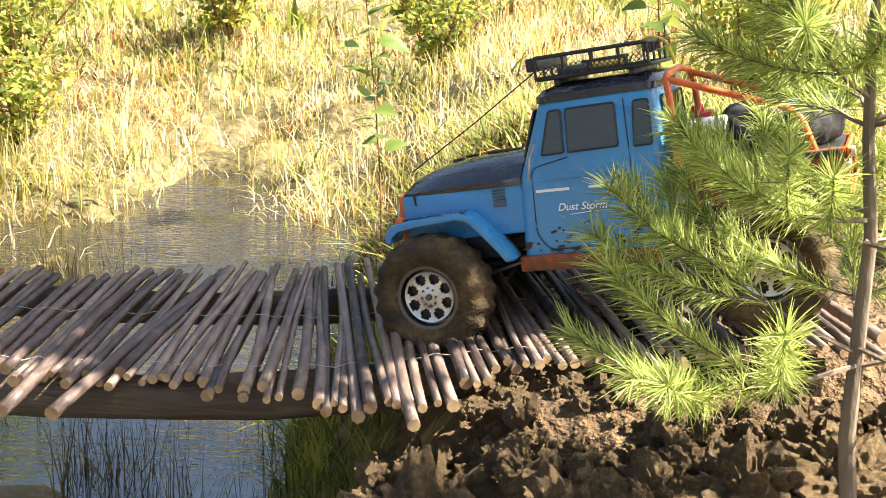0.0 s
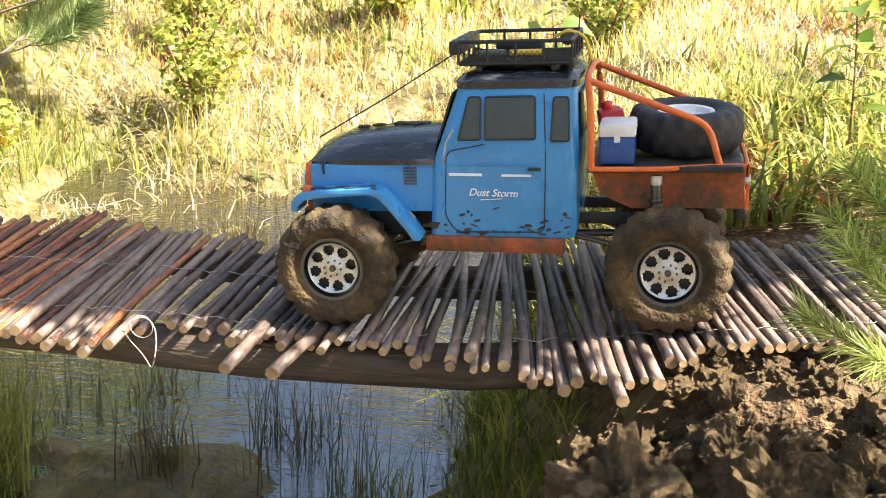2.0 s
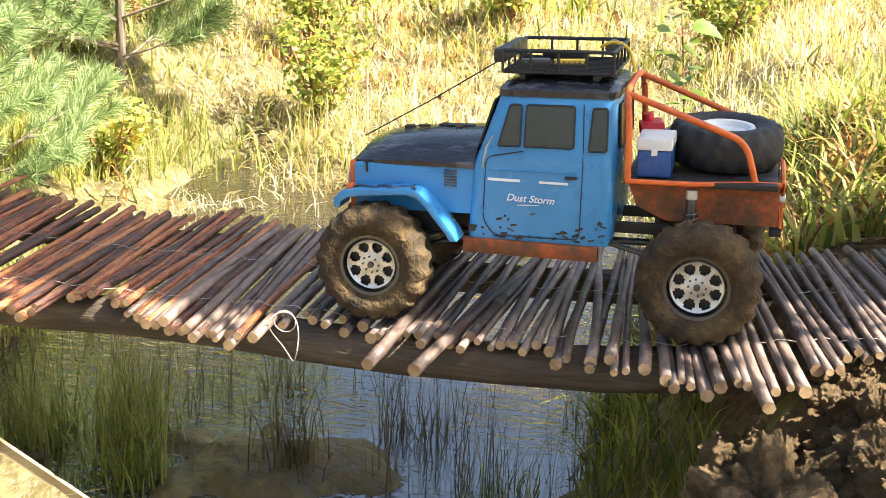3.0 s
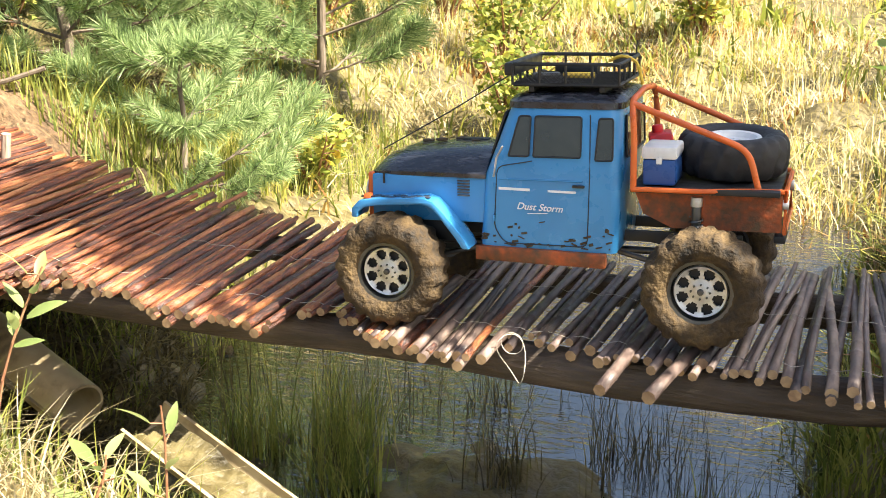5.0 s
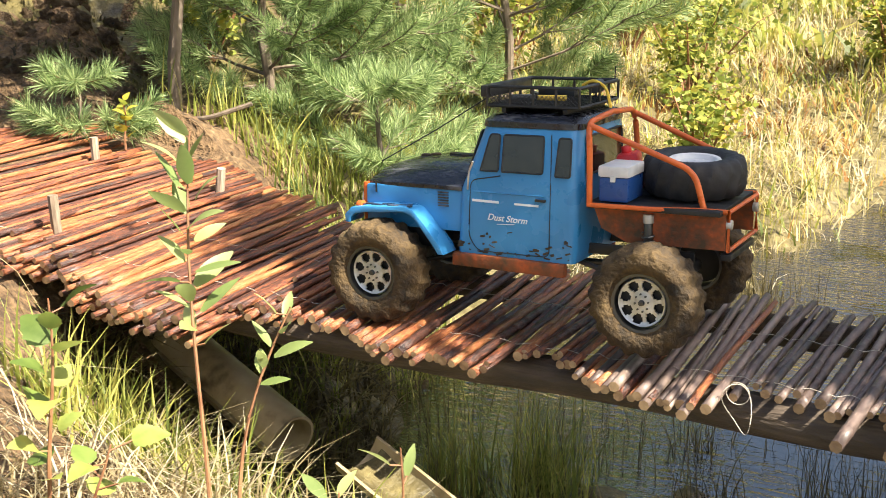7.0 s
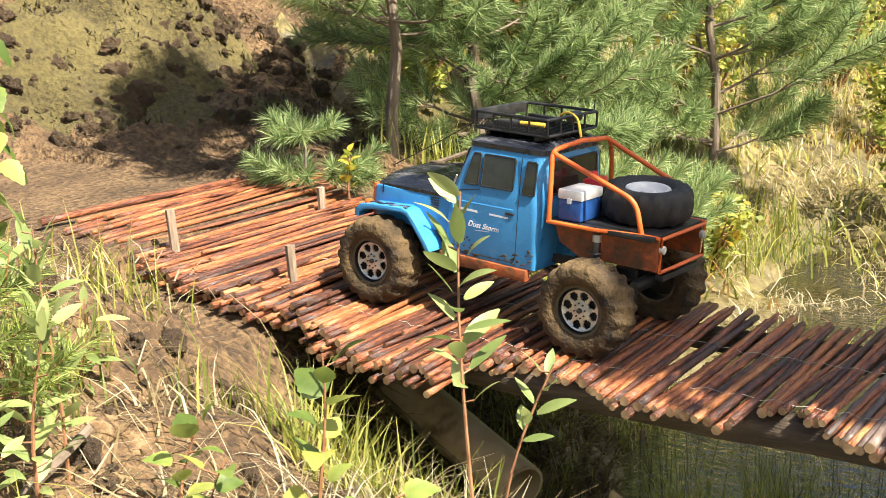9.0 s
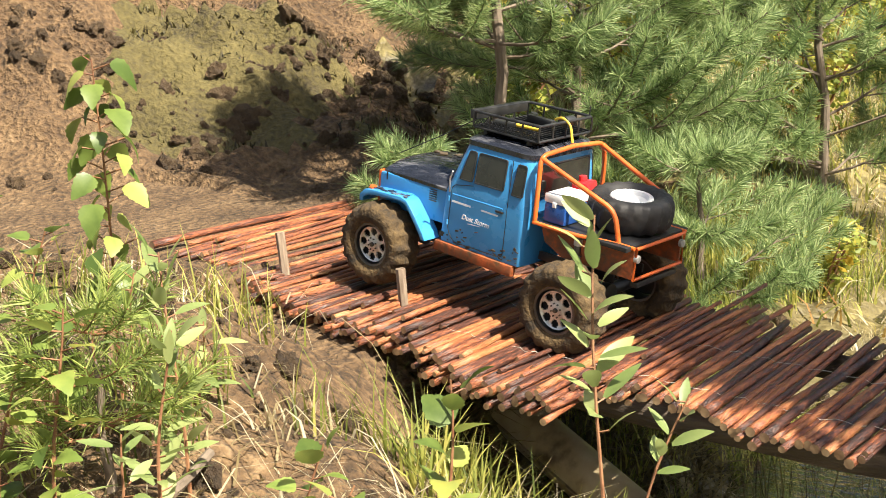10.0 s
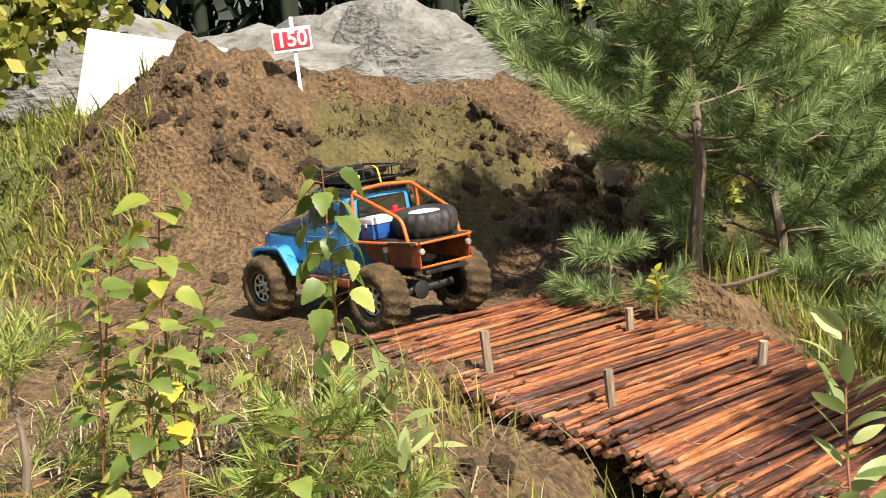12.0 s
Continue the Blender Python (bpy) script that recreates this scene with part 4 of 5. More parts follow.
def sapling(x, y, z, height, seed, leaves, n, label, lean=(0, 0), stem=0.0022, start=0.3, name="sapling", size=1.0, hang=0.0, material=None):
    rnd = random.Random(seed)
    low = min(z, gz(x, y) - 0.01)
    height, z = height + z - low, low
    th = tagged(new(name), label, "sapling", group="saplings")
    pts = [Vector((x, y, z)) + Vector((lean[0] * t * t, lean[1] * t * t, height * t)) + Vector((0.006 * math.sin(5 * t + seed), 0.006 * math.cos(4 * t + seed), 0)) * t for t in [k / 8 for k in range(9)]]
    part("stem", b_tube(pts, stem, 6, taper=[1.1 - 0.75 * k / 8 for k in range(9)]), material or M_TWIG, th)
    for k in range(n):
        t = start + (1 - start) * (k + rnd.random() * 0.5) / n
        i = min(7, int(t * 8))
        p = pts[i].lerp(pts[i + 1], min(1, t * 8 - i))
        a = k * 2.4 + rnd.uniform(-0.4, 0.4)
        up = (rnd.uniform(15, 60) + (22 if t > 0.85 else 0)) * (1 - hang) - 70 * hang
        ob = new("leaf", leaves[rnd.randrange(len(leaves))])
        ob.parent = th
        s = size * rnd.uniform(0.65, 1.1)
        off = Vector((math.cos(a), math.sin(a), 0.3)) * (0.012 + 0.035 * hang) * rnd.random()
        if off.length > 0.008:
            part("twig", b_tube([p, p + off], 0.0008, 4), material or M_TWIG, th)
        ob.matrix_basis = Matrix.Translation(p + off) @ pose(0, 0, 0, 0, 0, math.degrees(a) - 90) @ pose(0, 0, 0, up, rnd.uniform(-35, 35), 0) @ Matrix.Diagonal((s, s, s, 1))
    return th


W_ = "willow sapling with narrow pale green leaves"
B_ = "birch sapling with toothed yellow-green leaves"
sapling(-0.94, 0.94, 0.28, 0.37, 1, WILLOW, 24, W_ + " on a reddish stem", (-0.035, 0.05), start=0.58, size=1.08)
sapling(-0.955, 0.99, 0.30, 0.20, 2, WILLOW, 8, W_, (0.03, 0.04), start=0.72, size=0.95)
sapling(-0.82, 1.04, 0.26, 0.13, 3, WILLOW, 8, W_, (-0.01, 0.0), start=0.35, size=0.9)
sapling(-1.075, 0.90, 0.30, 0.22, 4, BIRCH, 12, "small sapling with broad bright leaves", (0.0, 0.02), start=0.3, size=1.1)
sapling(-1.52, 0.90, 0.38, 0.40, 5, BIRCH, 44, B_, (0.0, 0.02), start=0.35, hang=0.7, size=1.05)
sapling(-1.335, 0.84, 0.34, 0.27, 6, WILLOW, 34, "willow sapling with yellowing leaves on an orange stem", (-0.02, 0.02), start=0.25)
sapling(-1.53, 0.72, 0.40, 0.38, 7, BIRCHY, 30, "birch sapling with yellow and orange autumn leaves", (-0.03, 0.03), start=0.4, hang=0.5, size=1.1)
sapling(-1.47, 0.66, 0.40, 0.26, 8, BIRCH, 34, B_, (-0.03, 0.03), start=0.2, hang=0.4)
sapling(-1.29, 0.78, 0.36, 0.2, 9, WILLOW, 26, W_, (0.0, 0.02), start=0.2, size=1.0)
sapling(-1.72, 0.74, 0.42, 0.3, 14, BIRCH, 30, B_, (0.0, 0.03), start=0.3, hang=0.4)
sapling(-1.2, 0.86, 0.33, 0.12, 15, BIRCH, 12, "low broad-leaved green seedling on the bank", (0.0, 0.02), start=0.2, size=1.0)
sapling(-1.42, 0.7, 0.40, 0.14, 16, BIRCH, 14, "low broad-leaved green seedling on the bank", (0.02, 0.02), start=0.1, size=1.0)
sapling(-1.86, 1.84, 0.41, 0.09, 17, BIRCHY, 12, "small plant with orange and yellow leaves by the deck", (0.0, 0.0), start=0.2, size=0.8)
for k, (x, y, h, kind, n) in enumerate(((-1.62, 0.86, 0.16, BIRCH, 22), (-1.36, 0.72, 0.22, BIRCH, 26), (-1.58, 0.66, 0.3, BIRCHY, 26), (-1.24, 0.7, 0.14, WILLOW, 22), (-1.44, 0.86, 0.18, WILLOW, 26), (-1.1, 0.8, 0.12, BIRCH, 14), (-1.78, 0.88, 0.2, BIRCH, 22), (-1.0, 0.86, 0.12, BIRCH, 12), (-0.93, 1.07, 0.08, WILLOW, 12), (-1.5, 0.98, 0.1, WILLOW, 16))):
    sapling(x, y, gz(x, y), h, 40 + k, kind, n, ("yellow-green" if k % 2 else "bright green") + " leafy seedling among grass on the bank", (0.01, 0.02), start=0.15, hang=0.2, size=0.95)
sapling(0.16, 2.15, 0.3, 0.55, 18, BIRCH, 40, "tall thin sapling with yellow-green leaves beyond the bridge", (-0.05, 0.05), start=0.3, hang=0.3, size=1.6)
sapling(0.42, 2.3, 0.3, 0.6, 19, BIRCH, 46, "tall thin sapling with yellow-green leaves beyond the bridge", (-0.1, 0.05), start=0.25, hang=0.3, size=1.7)
sapling(-0.28, 2.5, 0.15, 0.62, 20, BIRCH, 30, "slender sapling with pale leaves in the marsh", (-0.06, 0.05), start=0.4, hang=0.2, size=1.8)


def leafy_tree(x, y, z, height, seed, crown, n, label, low=0.35, loose=0.16):
    """A broadleaf tree: tapered trunk, limbs, and a crown of many leaves in clumps."""
    rnd = random.Random(seed)
    tree = tagged(new("birch_tree"), label, "tree")
    top = Vector((x, y, z + height))
    part("trunk", b_tube([(x, y, z), (x + 0.03, y, z + height * 0.4), (x, y + 0.03, z + height * 0.75), top], 0.05, 9, taper=[1.2, 0.9, 0.6, 0.15]), M_BARK, tree)
    limbs, cs = None, []
    for k in range(22):
        a, t = k * 2.4, low + (0.97 - low) * (k + 0.5 * rnd.random()) / 22
        p = Vector((x, y, z + height * t))
        r = crown * rnd.uniform(0.5, 1.0) * (1.2 - 0.6 * t)
        e = p + Vector((math.cos(a) * r, math.sin(a) * r, r * rnd.uniform(0.1, 0.6)))
        limbs = b_tube([p, p.lerp(e, 0.5) + Vector((0, 0, 0.03)), e], 0.014, 5, bm=limbs, taper=[1, 0.6, 0.25])
        cs += [p.lerp(e, q) for q in (0.45, 0.7, 0.9, 1.0)]
    part("branchwork", limbs, M_BARK, tree)
    rs = np.random.RandomState(seed)
    c = np.array([tuple(q) for q in cs])
    p = c[rs.randint(0, len(c), n)] + rs.normal(size=(n, 3)) * crown * loose
    a = rs.normal(size=(n, 3))
    a /= np.linalg.norm(a, axis=1)[:, None]
    b = np.cross(a, rs.normal(size=(n, 3)))
    b /= np.linalg.norm(b, axis=1)[:, None]
    s = rs.uniform(0.02, 0.035, n)[:, None]
    Q = np.stack([p - a * s, p + b * s * 0.7, p + a * s, p - b * s * 0.7], 1)
    cr = raw("crown", Q.reshape(-1, 3), (np.arange(n * 4).reshape(n, 4)).tolist(), M_REEDGREEN, tree)
    return tree


leafy_tree(0.55, 1.69, 0.38, 2.25, 61, 0.34, 46000, "leafy birch that shades the bridge", 0.38, 0.18)


def shrub(x, y, height, seed, n, label, leaf=0.014):
    """A birch scrub bush: several thin stems, each with side twigs carrying loose leaves."""
    rnd = random.Random(seed)
    z = gz(x, y) - 0.02
    th = tagged(new("shrub"), label, "shrub", group="birch scrub")
    tips, stems = [], bmesh.new()
    for k in range(7):
        a = k * 2.4 + rnd.random()
        sp = height * rnd.uniform(0.15, 0.5)
        e = Vector((x + math.cos(a) * sp, y + math.sin(a) * sp, z + height * rnd.uniform(0.65, 1.0)))
        b = Vector((x, y, z))
        m = b.lerp(e, 0.5) + Vector((0, 0, 0.08 * height))
        stems = b_tube([b, m, e], 0.004 + 0.004 * height, 5, bm=stems, taper=[1, 0.7, 0.25])
        for j in range(6):
            t = 0.25 + 0.75 * j / 5
            p = b.lerp(m, t * 2) if t < 0.5 else m.lerp(e, t * 2 - 1)
            q = p + Vector((rnd.uniform(-1, 1), rnd.uniform(-1, 1), rnd.uniform(0, 0.8))) * height * 0.16
            stems = b_tube([p, q], 0.002, 4, bm=stems, taper=[1, 0.4])
            tips += [p.lerp(q, 0.4), q, q]
    part("branchwork", stems, M_TWIG, th)
    rs = np.random.RandomState(seed)
    c = np.array([tuple(q) for q in tips])
    p = c[rs.randint(0, len(c), n)] + rs.normal(size=(n, 3)) * height * 0.07
    a = rs.normal(size=(n, 3)) * [1, 1, 0.6]
    a /= np.linalg.norm(a, axis=1)[:, None]
    b = np.cross(a, rs.normal(size=(n, 3)))
    b /= np.linalg.norm(b, axis=1)[:, None]
    s = (leaf * rs.uniform(0.6, 1.2, n))[:, None]
    Q = np.stack([p - a * s, p + b * s * 0.65 - a * s * 0.2, p + a * s, p - b * s * 0.65 - a * s * 0.2], 1)
    part_ = raw("foliage", Q.reshape(-1, 3), np.arange(n * 4).reshape(n, 4).tolist(), M_SCRUB, th)
    part_["kind"] = "stuff"


for k, (x, y, h, n) in enumerate(((-2.32, 3.2, 0.5, 1600), (-2.1, 3.8, 0.55, 1700), (-2.75, 3.1, 0.5, 1600), (-1.62, 4.3, 0.45, 1500), (-1.05, 4.9, 0.4, 1300), (-2.6, 3.75, 0.75, 2200), (-1.35, 3.55, 0.3, 900),
                                  (-3.2, 3.5, 0.8, 2200), (-2.0, 4.7, 0.8, 2200), (-3.5, 4.4, 1.1, 2600), (-0.25, 4.4, 0.35, 1000), (0.55, 3.4, 0.45, 1300), (-1.62, 2.85, 0.22, 500), (-2.45, 2.8, 0.35, 900))):
    shrub(x, y, h, 300 + k, n, "yellow-green birch scrub bush " + ("among the pines" if x < -1.5 else "in the marsh"), 0.013 + 0.002 * (k % 3))
leafy_tree(-4.45, 1.62, 0.45, 1.5, 62, 0.5, 9000, "broad leafy tree beside the white board")
leafy_tree(-3.9, 1.05, 0.4, 1.1, 63, 0.45, 8000, "broad leafy tree at the edge of the clearing")


# ---- pipe, board, sign, rocks, forest ----
M_PIPE = ramp_mat("tan_plastic_pipe", [(0.34, (0.09, 0.06, 0.03)), (0.46, (0.3, 0.23, 0.13)), (0.8, (0.5, 0.42, 0.28))], scale=16, rough=0.45, bump=0.2, bump_scale=40)
M_ROCK = ramp_mat("grey_rock", [(0.3, (0.06, 0.058, 0.05)), (0.5, (0.17, 0.165, 0.155)), (0.72, (0.29, 0.285, 0.275))], scale=2.2, stretch=(1, 1, 1.5), rough=0.9, bump=0.8, bump_scale=10, dist=0.06)
M_BOARD = ramp_mat("white_board", [(0.3, (0.68, 0.69, 0.69)), (0.7, (0.82, 0.82, 0.81))], scale=5, rough=0.6, bump=0.05)
M_SIGNRED = mat("sign_red", 0.5, 0.0, Base_Color=(0.62, 0.03, 0.06, 1))


def pipe_shell(a, b, r, arc0, arc1, name, label, thick=0.004):
    """A length of split plastic pipe: an open shell with thickness."""
    a, b = Vector(a), Vector(b)
    d = (b - a).normalized()
    s = d.cross(Vector((0, 0, 1))).normalized()
    up = s.cross(d)
    n, m = 20, 6
    verts = []
    for k in range(m + 1):
        p = a.lerp(b, k / m)
        for rr in (r, r - thick):
            verts += [p + rr * (math.cos(t) * s + math.sin(t) * up) for t in [radians(arc0 + (arc1 - arc0) * i / n) for i in range(n + 1)]]
    W = 2 * (n + 1)
    faces = []
    for k in range(m):
        o = k * W
        for i in range(n):
            faces.append((o + i, o + i + 1, o + W + i + 1, o + W + i))
            q = o + n + 1
            faces.append((q + i + 1, q + i, q + W + i, q + W + i + 1))
        faces.append((o, o + W, o + W + n + 1, o + n + 1))
        faces.append((o + n, o + 2 * n + 1, o + W + 2 * n + 1, o + W + n))
    for o in (0, m * W):
        for i in range(n):
            faces.append((o + i, o + n + 1 + i, o + n + 2 + i, o + i + 1))
    ob = raw(name, verts, faces, M_PIPE, smooth=False)
    ob.data.set_sharp_from_angle(angle=radians(40))
    ob.data.polygons.foreach_set("use_smooth", [True] * len(ob.data.polygons))
    return tagged(ob, label, "pipe")


pipe_shell((-1.75, 1.62, 0.27), (-1.25, 1.465, 0.135), 0.036, 0, 350, "drain_pipe", "muddy tan plastic drain pipe under the bridge")
trough = pipe_shell((-1.10, 1.395, 0.185), (-0.86, 1.345, 0.10), 0.036, 175, 345, "split_pipe", "split tan plastic pipe half full of mud")


def dry_branch(pts, r, label):
    ob = finish(b_tube(bend(pts, 0.02), r, 7, taper=None), "fallen_branch", M_BARK)
    tagged(ob, label, "branch")


dry_branch([(-1.95, 2.08, 0.415), (-1.88, 2.10, 0.425), (-1.81, 2.14, 0.45)], 0.005, "dry grey branch lying at the foot of a pine")
dry_branch([(-1.36, 0.79, 0.36), (-1.33, 0.83, 0.40), (-1.35, 0.88, 0.41)], 0.005, "bent dry twig on the bare bank")


def trough_fill():
    """Wet mud lying along the bottom of the split pipe."""
    a, b = Vector((-1.09, 1.393, 0.166)), Vector((-0.868, 1.347, 0.088))
    d = (b - a).normalized()
    side = d.cross(Vector((0, 0, 1))).normalized()
    n, m = 30, 8
    verts, faces = [], []
    for i in range(n + 1):
        for k in range(m + 1):
            q = -1 + 2 * k / m
            p = a.lerp(b, i / n) + side * 0.031 * q
            verts.append(p + Vector((0, 0, 0.006 * q * q + 0.008 * noise.noise(p * 30))))
    for i in range(n):
        for k in range(m):
            o = i * (m + 1) + k
            faces.append((o, o + 1, o + m + 2, o + m + 1))
    raw("mud", verts, faces, M_MARSH, trough, label="wet brown mud")


trough_fill()


def build_sign():
    s = tagged(new("marker_sign"), "small white and red number sign on a thin white stake", "sign")
    s.matrix_basis = pose(-3.326, 2.145, 0.80, 0, -2.5, 49.5)
    part("stake", b_box((0.010, 0.006, 0.30), (0, 0, 0.12), 0.001), M_BOARD, s)
    panel = part("panel", b_box((0.108, 0.004, 0.066), (-0.004, -0.005, 0.208), 0.001), M_BOARD, s)
    part("red_field", b_box((0.098, 0.002, 0.046), (-0.004, -0.0085, 0.208), 0.0005), M_SIGNRED, panel)
    cu = bpy.data.curves.new("number", "FONT")
    cu.body, cu.size, cu.extrude = "150", 0.058, 0.0006
    cu.align_x, cu.align_y = "CENTER", "CENTER"
    cu.offset = 0.0012
    tmp = new("number", cu)
    dg = bpy.context.evaluated_depsgraph_get()
    me = bpy.data.meshes.new_from_object(tmp.evaluated_get(dg))
    bpy.data.objects.remove(tmp)
    me.materials.clear()
    me.materials.append(M_BOARD)
    ob = new("number", me)
    ob.parent = panel
    ob.matrix_basis = pose(-0.004, -0.0102, 0.208, 90, 0, 0)


def build_board():
    b = tagged(new("white_board"), "large blank white board leaning behind the soil mound", "board")
    b.matrix_basis = pose(-3.81, 1.945, 0.93, -8, 13, 48)
    part("panel", b_box((0.42, 0.012, 0.26), (0.0, 0, 0.0), 0.002), M_BOARD, b)


def build_rocks():
    rnd = random.Random(71)
    for k in range(13):
        v = -2.6 + 0.42 * k
        u = 6.3 + rnd.uniform(-0.5, 0.9) + 0.16 * abs(v)
        x, y = EYE_END + U * u + V * v
        bm = bmesh.new()
        bmesh.ops.create_icosphere(bm, subdivisions=4, radius=1.0)
        for q in bm.verts:
            p = q.co.copy()
            q.co = p * (1 + 0.25 * noise.noise(p * 1.2 + Vector((k, 0, 0))) + 0.1 * noise.noise(p * 4 + Vector((0, k, 0))) + 0.04 * noise.noise(p * 11))
        tall = (0.38 + 0.28 * rnd.random()) if k < 7 else (0.26 + 0.12 * rnd.random())
        ob = finish(bm, "rock", M_ROCK, m=pose(x, y, gz(x, y) - 0.04, 0, 0, rnd.uniform(0, 90)) @ Matrix.Diagonal((rnd.uniform(0.55, 0.85), rnd.uniform(0.5, 0.7), tall, 1)))
        tagged(ob, "smooth pale grey bedrock hump", "rock", group="rock ridge")


# Near-black trunk colour holds the shade inside the forest.
M_FORESTSHADE = ramp_mat("far_forest", [(0.3, (0.006, 0.009, 0.005)), (0.7, (0.02, 0.03, 0.014))], scale=2, rough=0.95, bump=0.0)


def build_forest():
    rs = np.random.RandomState(81)
    n = 22000
    v = rs.uniform(-16, 30, n)
    u = rs.uniform(16, 22, n)
    x, y = EYE_END[0] + U[0] * u + V[0] * v, EYE_END[1] + U[1] * u + V[1] * v
    z = ground(x, y, False) + rs.uniform(0, 5.5, n)
    blades("far_forest", x, y, z - 0.3, rs.uniform(0.3, 0.9, n), rs.uniform(0.03, 0.1, n), rs.uniform(0.4, 1.6, n), M_FORESTLEAF, "spruce forest behind the clearing, its shade painted into the colour", "forest", 82, seg=2)
    n = 260
    v, u = rs.uniform(-16, 30, n), rs.uniform(15.5, 20, n)
    x, y = EYE_END[0] + U[0] * u + V[0] * v, EYE_END[1] + U[1] * u + V[1] * v
    verts, faces = [], []
    for i in range(n):
        r, h = rs.uniform(0.06, 0.14), rs.uniform(4, 7)
        z = gz(x[i], y[i]) - 0.2
        o = len(verts)
        for t, q in ((0, 1.0), (1, 0.4)):
            verts += [(x[i] + r * q * math.cos(a), y[i] + r * q * math.sin(a), z + h * t) for a in [k * 2 * math.pi / 6 for k in range(6)]]
        faces += [(o + k, o + (k + 1) % 6, o + 6 + (k + 1) % 6, o + 6 + k) for k in range(6)]
    ob = raw("forest_trunks", verts, faces, M_FORESTSHADE)
    tagged(ob, "far straight forest trunks painted near-black for shade", "forest", kind="stuff")


# Needle colour painted near-black with the forest's inner shade.
M_FORESTLEAF = veg("shade_dark_spruce_needles", [(0.2, (0.006, 0.011, 0.006)), (0.8, (0.02, 0.034, 0.015))])
build_sign()
build_board()
build_rocks()
build_forest()
# ---- the truck ----
def lathe(profile, seg, axis="y", knob=None):
    """Spins (radius, offset) pairs round the y axis; knob(i, k) shifts the radius."""
    bm = bmesh.new()
    rings = []
    for i in range(seg):
        a = 2 * math.pi * i / seg
        rings.append([bm.verts.new(((r + (knob(i, k) if knob else 0)) * math.cos(a), o, (r + (knob(i, k) if knob else 0)) * math.sin(a))) for k, (r, o) in enumerate(profile)])
    n = len(profile)
    for i in range(seg):
        A, B = rings[i], rings[(i + 1) % seg]
        for k in range(n - 1):
            bm.faces.new((A[k], A[k + 1], B[k + 1], B[k]))
    bmesh.ops.recalc_face_normals(bm, faces=bm.faces)
    return bm


R_TYRE = 0.0625


def make_tyre(material, name, parent, rough=0.0012):
    prof = [(0.031, -0.019), (0.037, -0.026), (0.046, -0.0285), (0.0525, -0.0262), (0.0562, -0.0215), (0.0588, -0.0125),
            (0.0594, -0.0045), (0.0594, 0.0045), (0.0588, 0.0125), (0.0562, 0.0215), (0.0525, 0.0262), (0.046, 0.0285), (0.037, 0.026), (0.031, 0.019)]

    def knob(i, k):
        g = 0.0
        if k in (3, 4, 5, 8, 9, 10):
            side = 1 if k > 6 else 0
            g = 0.0034 if (i + 2 * side) % 4 < 2 else -0.0006
        elif k in (6, 7):
            g = 0.0032 if (i + 1) % 4 < 2 else -0.0006
        return g + rough * noise.noise((i * 0.7, k * 0.9, rough * 1000))
    bm = lathe(prof, 72, knob=knob)
    return part(name, bm, material, parent)


def make_wheel(car, x, y, side):
    w = new("wheel")
    w.parent = car
    w.matrix_basis = pose(x, y, R_TYRE)
    make_tyre(M_TYREMUD, "tyre", w)
    o = 0.013 * side
    # rim: barrel, dished disc with eight round holes, hub cap and bolts
    bm = lathe([(0.033, -0.021), (0.0335, 0.0), (0.033, 0.021), (0.0295, 0.0205), (0.0285, 0.0), (0.0295, -0.0205), (0.033, -0.021)], 40)
    part("rim_barrel", bm, M_STEEL, w)
    bm = bmesh.new()
    seg, holes = 64, 8
    A, B, C = [], [], []
    # annulus with scalloped inner web
    def ringv(r, yy):
        return [bm.verts.new((r * math.cos(2 * math.pi * i / seg), yy * side + o, r * math.sin(2 * math.pi * i / seg))) for i in range(seg)]
    rr = [(0.0262, 0.004), (0.0242, 0.003), (0.0218, 0.002), (0.019, 0.002), (0.0162, 0.002), (0.0134, 0.002), (0.0112, 0.002), (0.0085, 0.003), (0.005, 0.0035), (0.001, 0.0035)]
    rows = [ringv(*q) for q in rr]
    for j in range(len(rows) - 1):
        for i in range(seg):
            ph = (i % (seg // holes)) / (seg // holes)
            if j in (1, 2, 3, 4):
                half = {1: 0.2, 2: 0.33, 3: 0.33, 4: 0.22}[j]
                if abs(ph + 0.5 / (seg // holes) - 0.5) < half:
                    continue
            bm.faces.new((rows[j][i], rows[j][(i + 1) % seg], rows[j + 1][(i + 1) % seg], rows[j + 1][i]))
    bmesh.ops.recalc_face_normals(bm, faces=bm.faces)
    bmesh.ops.solidify(bm, geom=bm.faces[:], thickness=0.0025)
    rim = part("rim", bm, M_CHROME, w, "dusty chrome rim with eight round holes")
    part("rim_back", b_cyl(0.028, 0.028, 0.002, (0, o - 0.006 * side, 0), (90, 0, 0), 32), M_PLASTIC, w)
    part("hub_cap", b_cyl(0.0036, 0.003, 0.004, (0, o + 0.0055 * side, 0), (90 if side < 0 else -90, 0, 0), 12, 0.0008), M_STEEL, w)
    bm = None
    for k in range(8):
        a = 2 * math.pi * (k + 0.0) / 8
        bm = b_cyl(0.0011, 0.0011, 0.002, (0.0075 * math.cos(a), o + 0.0045 * side, 0.0095 * math.sin(a)), (90, 0, 0), 6, bm=bm)
    part("bolts", bm, M_STEEL, w)
    return w


